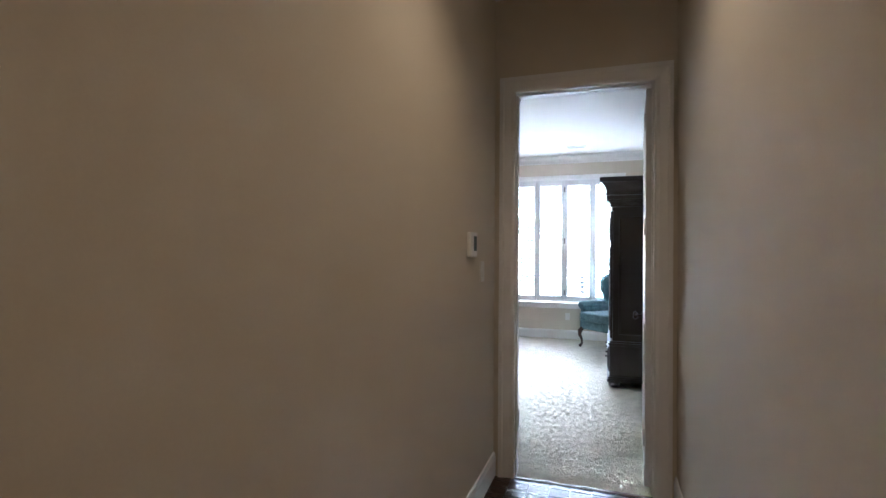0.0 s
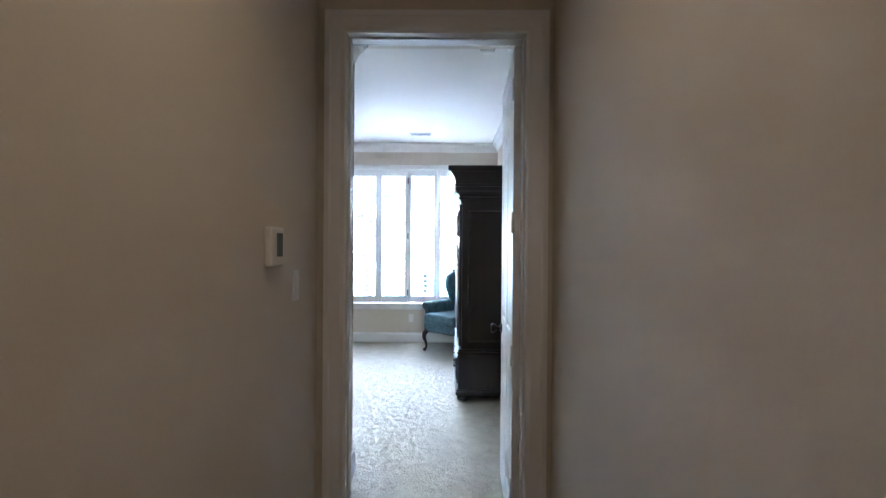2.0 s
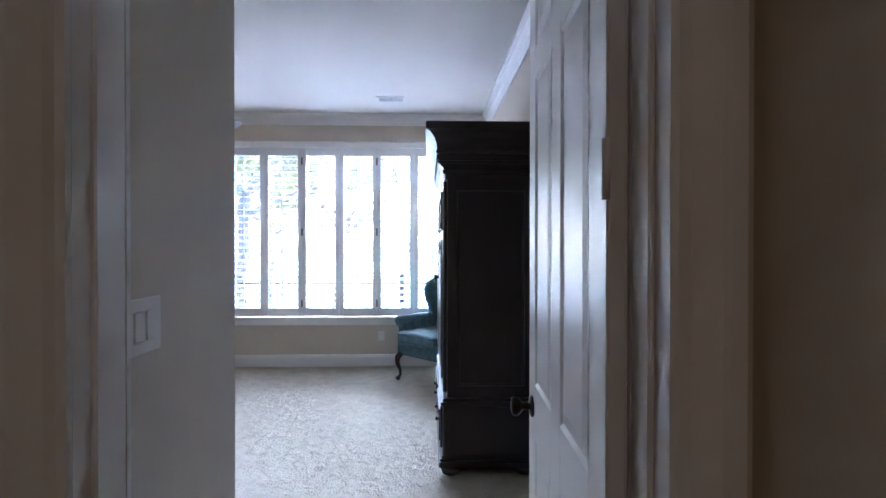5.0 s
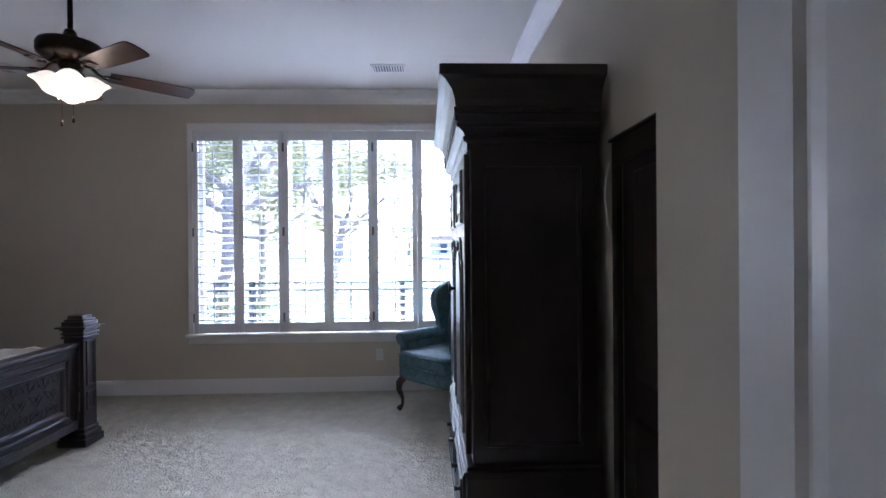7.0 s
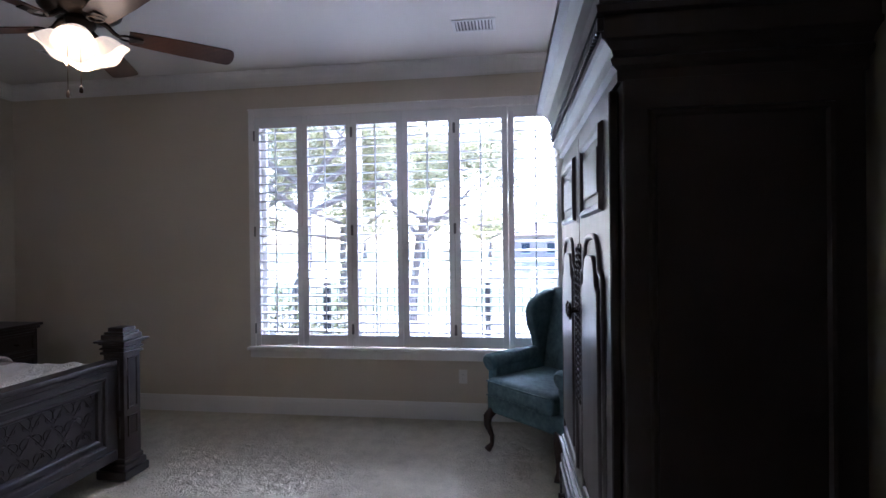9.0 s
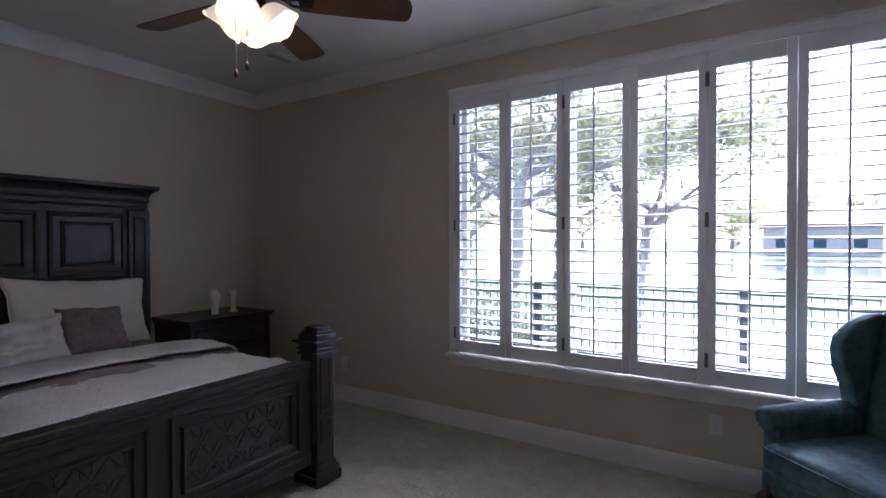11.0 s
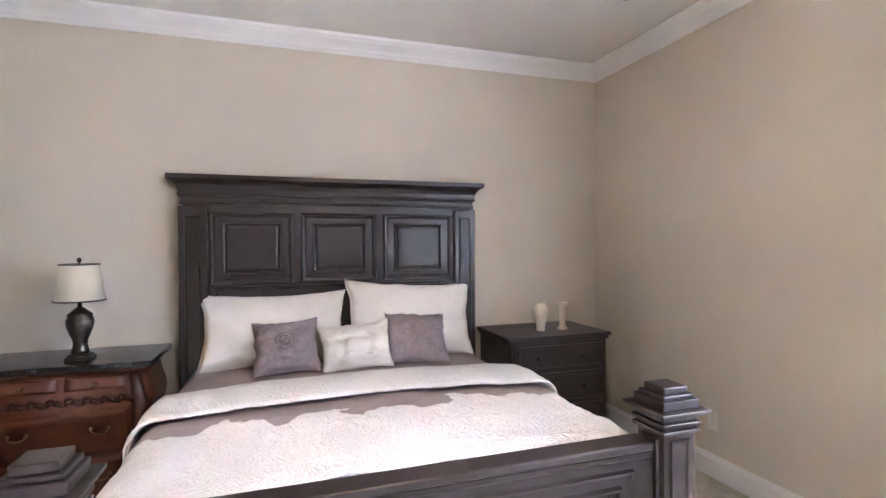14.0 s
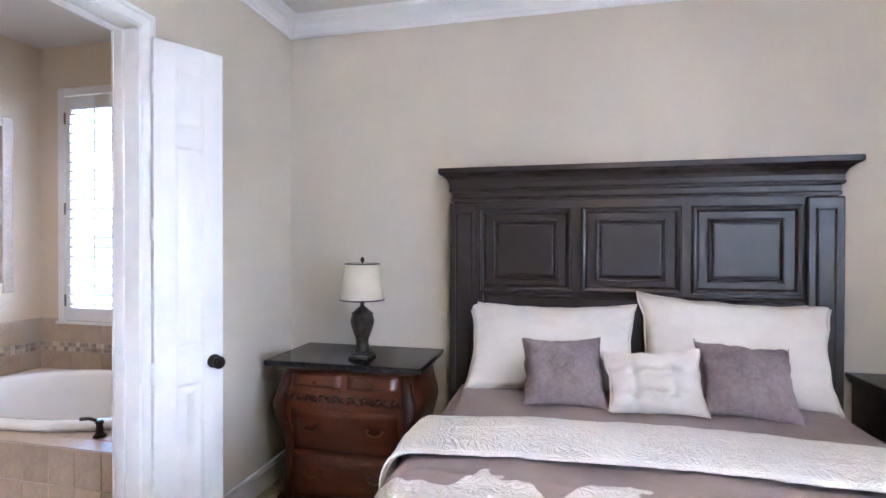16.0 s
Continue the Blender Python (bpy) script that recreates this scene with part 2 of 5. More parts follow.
def tube(points, radii, n=10, bm=None, caps=True):
    """A round bar through points, with a radius at each."""
    bm = bm or bmesh.new()
    pts = [Vector(p) for p in points]
    rings = []
    for i, p in enumerate(pts):
        d = (pts[min(i + 1, len(pts) - 1)] - pts[max(i - 1, 0)]).normalized()
        a = d.orthogonal().normalized() if i == 0 else (ref - d * ref.dot(d)).normalized()
        ref = a
        c = d.cross(a)
        r = radii[i] if isinstance(radii, (list, tuple)) else radii
        rings.append([bm.verts.new(p + (a * math.cos(k * math.tau / n) + c * math.sin(k * math.tau / n)) * r) for k in range(n)])
    for a, b in zip(rings, rings[1:]):
        for k in range(n):
            f = bm.faces.new((a[k], a[(k + 1) % n], b[(k + 1) % n], b[k]))
            f.smooth = True
    if caps:
        bm.faces.new(list(reversed(rings[0])))
        bm.faces.new(rings[-1])
    return bm


def sweep(path, profile, closed=False, bm=None):
    """A moulding along a line on plan; profile: (distance to the left of the line, height) pairs, mitred at the corners."""
    bm = bm or bmesh.new()
    p = [Vector((*q, 0)) for q in path]
    n = len(p)
    rings = []
    for i in range(n):
        d0 = (p[i] - p[i - 1]).normalized() if (closed or i > 0) else (p[1] - p[0]).normalized()
        d1 = (p[(i + 1) % n] - p[i]).normalized() if (closed or i < n - 1) else d0
        n0, n1 = Vector((-d0.y, d0.x, 0)), Vector((-d1.y, d1.x, 0))
        off = (n0 + n1) / (1 + n0.dot(n1))
        rings.append([bm.verts.new(p[i] + off * d + Vector((0, 0, z))) for d, z in profile])
    m = len(profile)
    for i in range(n if closed else n - 1):
        a, b = rings[i], rings[(i + 1) % n]
        for k in range(m):
            bm.faces.new((a[k], b[k], b[(k + 1) % m], a[(k + 1) % m]))
    if not closed:
        bm.faces.new(list(reversed(rings[0])))
        bm.faces.new(rings[-1])
    bmesh.ops.recalc_face_normals(bm, faces=bm.faces[:])
    return bm


def finish(name, bm, material):
    me = bpy.data.meshes.new(name)
    bm.normal_update()
    bm.to_mesh(me)
    bm.free()
    me.materials.append(material)
    return new(name, me)


ORIGIN = {}


def thing(name, m, label, category, group="", local=False):
    """An Empty at the foot of a thing. local: its parts are built round the origin."""
    ob = new(name)
    m = m if isinstance(m, Matrix) else Matrix.Translation(m)
    ob.matrix_world = m
    ob.empty_display_size = 0.1
    ORIGIN[ob] = Matrix() if local else m.inverted()
    return tagged(ob, label, category, group)


def part(name, bm, material, parent, label=""):
    ob = finish(name, bm, material)
    ob.parent = parent
    ob.matrix_parent_inverse = ORIGIN.get(parent, Matrix())
    return tagged(ob, label) if label else ob


def whole(name, bm, material, label, category, group="", kind=""):
    return tagged(finish(name, bm, material), label, category, group, kind)


def setting(name, bm, material, label, category):
    return tagged(finish(name, bm, material), label, category, "", "structure")


# swirled stitching on the quilt, pressed medallion on the velvet
qn = M["quilt_back"].node_tree
qc = qn.nodes.new("ShaderNodeTexCoord")
qs = qn.nodes.new("ShaderNodeTexNoise")
qs.inputs["Scale"].default_value, qs.inputs["Distortion"].default_value = 9, 3.0
qw = qn.nodes.new("ShaderNodeMath")
qw.operation, qw.inputs[1].default_value = "MULTIPLY", 28
qi = qn.nodes.new("ShaderNodeMath")
qi.operation = "SINE"
qb = qn.nodes.new("ShaderNodeBump")
qb.inputs["Strength"].default_value, qb.inputs["Distance"].default_value = 0.35, 0.008
qn.links.new(qc.outputs["Object"], qs.inputs[0])
qn.links.new(qs.outputs[0], qw.inputs[0])
qn.links.new(qw.outputs[0], qi.inputs[0])
qn.links.new(qi.outputs[0], qb.inputs["Height"])
qn.links.new(qb.outputs[0], qn.nodes["Principled BSDF"].inputs["Normal"])

vn = M["velvet"].node_tree
vc = vn.nodes.new("ShaderNodeTexCoord")
vm = vn.nodes.new("ShaderNodeMapping")
vm.inputs["Location"].default_value, vm.inputs["Scale"].default_value = (0, 0, -0.19), (1, 0, 1)
vd = vn.nodes.new("ShaderNodeVectorMath")
vd.operation = "LENGTH"
vw = vn.nodes.new("ShaderNodeMath")
vw.operation, vw.inputs[1].default_value = "MULTIPLY", 260
vs_ = vn.nodes.new("ShaderNodeMath")
vs_.operation = "SINE"
vk = vn.nodes.new("ShaderNodeMapRange")
vk.inputs[1].default_value, vk.inputs[2].default_value = 0.075, 0.06
vx = vn.nodes.new("ShaderNodeMath")
vx.operation = "MULTIPLY"
vb = vn.nodes.new("ShaderNodeBump")
vb.inputs["Strength"].default_value, vb.inputs["Distance"].default_value = 0.5, 0.006
old_bump = vn.nodes["Principled BSDF"].inputs["Normal"].links[0].from_socket
for a, b in ((vc.outputs["Object"], vm.inputs[0]), (vm.outputs[0], vd.inputs[0]), (vd.outputs["Value"], vw.inputs[0]), (vw.outputs[0], vs_.inputs[0]), (vd.outputs["Value"], vk.inputs[0]),
             (vs_.outputs[0], vx.inputs[0]), (vk.outputs[0], vx.inputs[1]), (vx.outputs[0], vb.inputs["Height"]), (old_bump, vb.inputs["Normal"]),
             (vb.outputs[0], vn.nodes["Principled BSDF"].inputs["Normal"])):
    vn.links.new(a, b)

# ---- structure ----
XW, XE, YS, YN, H = -4.39, 1.262, 0.94, 5.36, 3.05
XV, XR, YJ, HV = -0.115, 1.055, 1.59, 2.75  # vestibule sides, jog, vestibule ceiling
HL, HR = -0.105, 0.97  # hall sides
D0, DW, DH = 0.03, 0.845, 2.44


def wall(name, *boxes, label="beige painted wall", material="wall"):
    bm = bmesh.new()
    for b in boxes:
        box(bm, *b)
    return setting(name, bm, M[material], label, "wall")


# window wall, with the wide opening
WX0, WX1, WZ0, WZ1 = -1.90, 0.78, 0.606, 2.67
wall("wall_north", (XW - 0.12, WX0, YN, YN + 0.16, -0.1, H), (WX1, XE + 0.12, YN, YN + 0.16, -0.1, H),
     (WX0, WX1, YN, YN + 0.16, -0.1, WZ0), (WX0, WX1, YN, YN + 0.16, WZ1, H), label="beige painted wall round a wide window")
BY0, BY1, BZ0, BZ1 = -0.98, -0.30, 0.965, 2.66  # bathroom window
wall("wall_west", (XW - 0.12, XW, YS - 0.12, YN, -0.1, H), label="beige painted wall behind the bed")
wall("wall_bath_west", (XW - 0.12, XW, -1.35, BY0, -0.1, H), (XW - 0.12, XW, BY1, YS - 0.12, -0.1, H),
     (XW - 0.12, XW, BY0, BY1, -0.1, BZ0), (XW - 0.12, XW, BY0, BY1, BZ1, H), label="tan bathroom wall with a window, warm light in its colour", material="bath_wall")
BX0, BX1 = -3.112, -2.28  # bathroom doorway
wall("wall_south", (XW, BX0 - 0.018, YS - 0.12, YS, -0.1, H), (BX1 + 0.018, XV, YS - 0.12, YS, -0.1, H), (BX0 - 0.018, BX1 + 0.018, YS - 0.12, YS, DH + 0.038, H),
     label="beige painted wall with the bathroom doorway")
wall("wall_vestibule_west", (XV - 0.12, XV, 0.12, YS - 0.12, -0.1, H))
wall("wall_vestibule_header", (XV, XR, YS - 0.06, YS, HV, H))
wall("wall_vestibule_east", (XR, XE + 0.12, 0.12, YJ, -0.1, H))
DY0, DY1, DZ = 1.66, 2.345, 1.815  # dark door in the east wall
wall("wall_east", (XE, XE + 0.12, YJ, DY0, -0.1, H), (XE, XE + 0.12, DY1, YN, -0.1, H), (XE, XE + 0.12, DY0, DY1, DZ, H),
     label="beige painted wall behind the wardrobe")
wall("wall_hall_end", (HL, D0 - 0.018, 0, 0.12, -0.1, H), (DW + 0.018, HR, 0, 0.12, -0.1, H), (D0 - 0.018, DW + 0.018, 0, 0.12, DH + 0.018, H),
     label="beige painted hall wall round the bedroom doorway")
wall("wall_hall_west", (HL - 0.12, HL, -5.2, 0.12, -0.1, H), label="beige painted hall wall with a thermostat")
wall("wall_hall_east", (HR, HR + 0.12, -5.2, 0.12, -0.1, H), label="beige painted hall wall")
wall("wall_hall_back", (HL - 0.12, HR + 0.12, -5.32, -5.2, -0.1, H), label="beige painted hall wall")
wall("wall_bath_south", (XW - 0.12, -0.42, -1.35, -1.23, -0.1, H), label="tan bathroom wall, warm light in its colour", material="bath_wall")
wall("wall_bath_east", (-0.54, -0.42, -1.23, YS - 0.12, -0.1, H), label="tan bathroom wall, warm light in its colour", material="bath_wall")
for nm, b, z in (("ceiling", (XW - 0.12, XE + 0.12, YS - 0.12, YN + 0.16), H), ("ceiling_vestibule", (XV, XR, 0.12, YS - 0.06), HV),
                 ("ceiling_hall", (HL - 0.12, HR + 0.12, -5.32, 0.12), H), ("ceiling_bath", (XW - 0.12, -0.42, -1.35, YS - 0.12), H)):
    setting(nm, B(*b, z, z + 0.1), M["ceiling"], "off-white matt painted ceiling", "ceiling")

# crown moulding, baseboards
CROWN = [(0.0, 2.925), (0.012, 2.925), (0.014, 2.942), (0.022, 2.95), (0.030, 2.972), (0.050, 2.996), (0.074, 3.010), (0.080, 3.022), (0.092, 3.028),
         (0.098, 3.05), (0.0, 3.05)]
setting("trim", sweep([(XW, YS), (XR, YS), (XR, YJ), (XE, YJ), (XE, YN), (XW, YN)], CROWN, True), M["trim"],
        "white stepped crown moulding under the ceiling", "moulding")
VCROWN = [(d, z - H + HV) for d, z in CROWN]
setting("trim_vestibule", sweep([(XV, YS - 0.06), (XV, 0.12), (XR, 0.12), (XR, YS - 0.06)], VCROWN), M["trim"], "white crown moulding of the vestibule", "moulding")
BASE = [(0.0, 0.0), (0.016, 0.0), (0.016, 0.115), (0.012, 0.128), (0.010, 0.140), (0.004, 0.147), (0.0, 0.147)]
for i, run in enumerate(([(0.946, 0.12), (XR, 0.12), (XR, YJ), (XE, YJ), (XE, DY0 - 0.07)], [(XE, DY1 + 0.07), (XE, YN), (XW, YN), (XW, YS), (BX0 - 0.080, YS)],
                         [(BX1 + 0.080, YS), (XV, YS), (XV, 0.12), (-0.072, 0.12)])):
    setting("baseboard" if not i else "baseboard_%d" % i, sweep(run, BASE), M["trim"], "tall white painted baseboard", "baseboard")
setting("baseboard_hall_1", sweep([(HL, 0.0), (HL, -5.2)], BASE), M["trim"], "tall white painted baseboard", "baseboard")
setting("baseboard_hall_2", sweep([(HR, -5.2), (HR, 0.0)], BASE), M["trim"], "tall white painted baseboard", "baseboard")


def casing(x0, x1, y, out, h, w=0.115, name="door_casing", label="white moulded door casing"):
    """Moulded casing on a wall along x; out: +1 if the room lies on the side of larger y."""
    bm = bmesh.new()
    prof = [(0.0, 0.0), (0.0, 0.011), (0.010, 0.016), (0.28 * w, 0.014), (0.48 * w, 0.017), (0.70 * w, 0.020), (0.78 * w, 0.026), (w, 0.026), (w, 0.0)]
    rings = []
    for cx, cz, sx, sz in ((x0, 0.0, -1, 0), (x0, h, -1, 1), (x1, h, 1, 1), (x1, 0.0, 1, 0)):
        rings.append([bm.verts.new((cx + sx * d, y + out * (e + 0.001), cz + sz * d)) for d, e in prof])
    n = len(prof)
    for a, b in zip(rings, rings[1:]):
        for k in range(n):
            bm.faces.new((a[k], b[k], b[(k + 1) % n], a[(k + 1) % n]))
    bm.faces.new(rings[0])
    bm.faces.new(rings[-1])
    bmesh.ops.recalc_face_normals(bm, faces=bm.faces[:])
    return setting(name, bm, M["trim"], label, "door casing")


casing(D0, DW, 0.0, -1, DH, 0.10, name="door_casing_hall")
casing(D0, DW, 0.12, 1, DH, 0.10, name="door_casing_vestibule")
casing(BX0, BX1, YS, 1, DH + 0.02, 0.078, name="door_casing_bath")
casing(BX0, BX1, YS - 0.12, -1, DH + 0.02, name="door_casing_bath_inner")


def jamb(name, x0, x1, y0, y1, h, stop):
    bm = bmesh.new()
    box(bm, x0 - 0.017, x0 - 0.001, y0 + 0.001, y1 - 0.001, 0, h + 0.017)
    box(bm, x1 + 0.001, x1 + 0.017, y0 + 0.001, y1 - 0.001, 0, h + 0.017)
    box(bm, x0 - 0.001, x1 + 0.001, y0 + 0.001, y1 - 0.001, h + 0.001, h + 0.017)
    box(bm, x0 - 0.001, x0 + 0.009, stop, stop + 0.035, 0, h, 0.003)
    box(bm, x1 - 0.009, x1 + 0.001, stop, stop + 0.035, 0, h, 0.003)
    box(bm, x0 + 0.009, x1 - 0.009, stop, stop + 0.035, h - 0.009, h, 0.003)
    setting(name, bm, M["trim"], "white door jamb with stop", "door jamb")


jamb("door_jamb_hall", D0, DW, 0, 0.12, DH, 0.035)
jamb("door_jamb_bath", BX0, BX1, YS - 0.12, YS, DH + 0.02, YS - 0.095)


def panel_door(name, m, width, columns, label, knob_x, hinge_out, st=0.105):
    """A white moulded panel door: x from the hinge to the free edge, y its thickness."""
    t = 0.036
    d = thing(name, m, label, "door", local=True)
    ob = part("leaf", B(0, width, 0.006, t - 0.006, 0.012, DH - 0.006), M["door"], d)
    rows = [(0.20, 0.88), (1.04, 1.97), (2.065, 2.325)]
    pw = (width - st * (columns + 1)) / columns
    for side in (0, 1):
        bm = bmesh.new()
        y0, y1 = (0, 0.0065) if side == 0 else (t - 0.0065, t)
        for c in range(columns + 1):
            xs = c * (pw + st)
            box(bm, xs, xs + st, y0, y1, 0.012, DH - 0.006, 0.002)
        zs = [0.012] + [z for r in rows for z in r] + [DH - 0.006]
        for a, b in zip(zs[::2], zs[1::2]):
            for c in range(columns):
                xs = c * (pw + st) + st
                box(bm, xs, xs + pw, y0 + 0.0002, y1 - 0.0002, a, b)
        part("face_frame", bm, M["door"], d)
        for r in rows:
            for c in range(columns):
                xs = c * (pw + st) + st
                bm = bmesh.new()
                z0, z1 = r
                sgn = -1 if side == 0 else 1
                face = 0.006 if side == 0 else t - 0.006
                loops = []
                for ins, dep in ((0.0, 0.0065), (0.012, 0.001), (0.018, 0.001), (0.045, 0.0055), (0.05, 0.0055)):
                    yy = face + sgn * dep
                    loops.append([bm.verts.new(p) for p in ((xs + ins, yy, z0 + ins), (xs + pw - ins, yy, z0 + ins), (xs + pw - ins, yy, z1 - ins), (xs + ins, yy, z1 - ins))])
                for a, b in zip(loops, loops[1:]):
                    for k in range(4):
                        bm.faces.new((a[k], a[(k + 1) % 4], b[(k + 1) % 4], b[k]))
                bm.faces.new(loops[-1])
                bmesh.ops.recalc_face_normals(bm, faces=bm.faces[:])
                part("raised_panel", bm, M["door"], d)
    for side in (-1, 1):
        y = 0 if side < 0 else t
        bm = lathe([(0.033, 0), (0.033, 0.004), (0.026, 0.009), (0.011, 0.011), (0.010, 0.030), (0.018, 0.036), (0.027, 0.044), (0.030, 0.055), (0.026, 0.064), (0.012, 0.068)])
        bmesh.ops.transform(bm, matrix=pose(knob_x, y, 0.965, 90 if side < 0 else -90), verts=bm.verts[:])
        part("door_knob", bm, M["bronze"], d, "dark bronze round door knob")
    for z in (0.31, 0.95, 1.59, 2.23):
        bm = tube([(-0.006, hinge_out, z - 0.05), (-0.006, hinge_out, z + 0.05)], 0.007)
        box(bm, -0.004, 0.03, hinge_out - 0.002, hinge_out + 0.001, z - 0.048, z + 0.048)
        part("hinge", bm, M["door"], d, "painted butt hinge")
    return d


# entry leaf, swung into the vestibule; narrow bathroom leaf, folded back into the bedroom
panel_door("door_1", pose(0.842, 0.124, 0, 0, 0, 87.5), 0.785, 2, "white six-panel door standing open into the vestibule", 0.72, 0.039)
panel_door("door_2", pose(-3.150, 0.992, 0, 0, 0, 180 - 29), 0.305, 1, "narrow white three-panel door folded open", 0.262, 0.0, 0.092)
# dark panelled door in the east wall
d3 = thing("door_3", (XE, 2.0, 0), "dark-stained closed wooden door in a dark moulded frame", "door")
part("leaf", B(XE + 0.004, XE + 0.04, DY0 + 0.002, DY1 - 0.002, 0.01, DZ - 0.002, 0.002), M["dark"], d3)
bm = bmesh.new()
for a, b in ((DY0 - 0.055, DY0 + 0.01), (DY1 - 0.01, DY1 + 0.055)):
    box(bm, XE - 0.024, XE - 0.001, a, b, 0, DZ - 0.012, 0.007, 2)
box(bm, XE - 0.024, XE - 0.001, DY0 - 0.055, DY1 + 0.055, DZ - 0.0118, DZ + 0.09, 0.007, 2)
box(bm, XE - 0.034, XE - 0.001, DY0 - 0.0551, DY1 + 0.066, DZ + 0.0902, DZ + 0.104, 0.004, 2)
part("frame", bm, M["dark"], d3)
for z0, z1 in ((0.16, 0.78), (0.94, 1.76)):
    part("raised_panel", B(XE - 0.009, XE + 0.005, DY0 + 0.13, DY1 - 0.13, z0, z1, 0.012, 2), M["dark"], d3)

# floors
nx, ny = 380, 350
xs, ys = np.linspace(XW, XE + 0.12, nx), np.linspace(0.004, YN, ny)
rng = np.random.default_rng(3)
zz = rng.normal(0, 1, (ny, nx))
soft = sum(np.roll(np.roll(zz, a, 0), b, 1) for a in (-1, 0, 1) for b in (-1, 0, 1)) / 3
zz = -0.008 + 0.0019 * soft + 0.0018 * zz
verts = [(x, y, z) for y, row in zip(ys, zz.tolist()) for x, z in zip(xs.tolist(), row)]
faces = [(j * nx + i, j * nx + i + 1, (j + 1) * nx + i + 1, (j + 1) * nx + i) for j in range(ny - 1) for i in range(nx - 1)]
me = bpy.data.meshes.new("floor")
me.from_pydata(verts, [], faces)
me.polygons.foreach_set("use_smooth", [True] * len(faces))
me.materials.append(M["carpet"])
floor = tagged(new("floor", me), "cream shaggy wall-to-wall carpet", "carpet", "", "structure")
setting("floor_slab", B(XW - 0.12, XE + 0.12, -1.35, YN + 0.16, -0.14, -0.03), M["grout"], "plain subfloor under the carpet", "floor")
hall_floor = setting("floor_hall", B(HL - 0.12, HR + 0.12, -5.32, 0.0, -0.14, -0.012), M["shadow_box"], "dark stained hardwood floor of the hall", "floor")
setting("threshold", B(D0, DW, -0.012, 0.014, -0.012, 0.006, 0.004), M["hall_wood"], "dark wooden threshold strip at the carpet", "threshold")
bath_floor = setting("floor_bath", B(XW, -0.54, -1.23, YS - 0.12, -0.03, -0.006), M["grout"], "tan stone tile floor of the bathroom", "floor")

# ---- window with louvred shutters ----


def shutter_panel(name, m, w, h, n, label, group, rail=0.10, stile=0.05, hinge_left=True, tilt=6):
    """A shutter panel in its own plane: x across, y depth, z up."""
    p = thing(name, m, label, "shutter", group, True)
    t = 0.028
    part("stile", B(0, stile, 0, t, 0, h, 0.003), M["shutter"], p)
    part("stile", B(w - stile, w, 0, t, 0, h, 0.003), M["shutter"], p)
    part("rail", B(stile, w - stile, 0.001, t - 0.001, 0, rail, 0.003), M["shutter"], p)
    part("rail", B(stile, w - stile, 0.001, t - 0.001, h - rail, h, 0.003), M["shutter"], p)
    pitch = (h - 2 * rail) / n
    bm = bmesh.new()
    prof = [(0.044 * math.copysign(abs(math.cos(a)) ** 0.7, math.cos(a)), 0.0062 * math.copysign(abs(math.sin(a)) ** 0.7, math.sin(a))) for a in [k * math.tau / 12 for k in range(12)]]
    tilt = radians(tilt)
    e = [[bm.verts.new((x, c * math.cos(tilt) - s * math.sin(tilt), c * math.sin(tilt) + s * math.cos(tilt))) for c, s in prof] for x in (stile + 0.002, w - stile - 0.002)]
    for k in range(12):
        f = bm.faces.new((e[0][k], e[0][(k + 1) % 12], e[1][(k + 1) % 12], e[1][k]))
        f.smooth = True
    bm.faces.new(e[0])
    bm.faces.new(e[1])
    bmesh.ops.recalc_face_normals(bm, faces=bm.faces[:])
    first = part("louvre", bm, M["shutter"], p)
    first.location = (0, t / 2, rail + pitch / 2)
    for k in range(1, n):
        o = first.copy()
        scene.collection.objects.link(o)
        o.location = (0, t / 2, rail + pitch * (k + 0.5))
    part("tilt_rod", B(w / 2 - 0.006, w / 2 + 0.006, -0.048, -0.036, rail + 0.02, h - rail - 0.01, 0.003), M["shutter"], p)
    for z in (0.155, h / 2, h - 0.165):
        part("hinge", B(-0.006 if hinge_left else w - 0.010, 0.010 if hinge_left else w + 0.006, -0.006, 0.001, z - 0.045, z + 0.045, 0.002), M["hinge"], p, "steel shutter hinge")
    return p


win = thing("window_1", (-0.56, YN, 0.6), "wide white-framed window with six louvred shutters", "window")
win["kind"] = "structure"
FX0, FX1 = -1.965, 0.845
bm = bmesh.new()
box(bm, FX0, FX0 + 0.052, YN - 0.022, YN - 0.001, 0.605, 2.715, 0.004)
box(bm, FX1 - 0.052, FX1, YN - 0.022, YN - 0.001, 0.605, 2.715, 0.004)
box(bm, FX0 + 0.052, FX1 - 0.052, YN - 0.0218, YN - 0.001, 2.655, 2.715, 0.004)
box(bm, FX0 - 0.006, FX1 + 0.006, YN - 0.030, YN - 0.001, 2.7152, 2.728, 0.004)
part("window_frame", bm, M["trim"], win)
bm = B(FX0 - 0.012, FX1 + 0.012, YN - 0.065, YN - 0.001, 0.575, 0.604, 0.006, 2)
box(bm, FX0, FX1, YN - 0.024, YN - 0.001, 0.505, 0.5748, 0.005)
part("window_sill", bm, M["trim"], win)
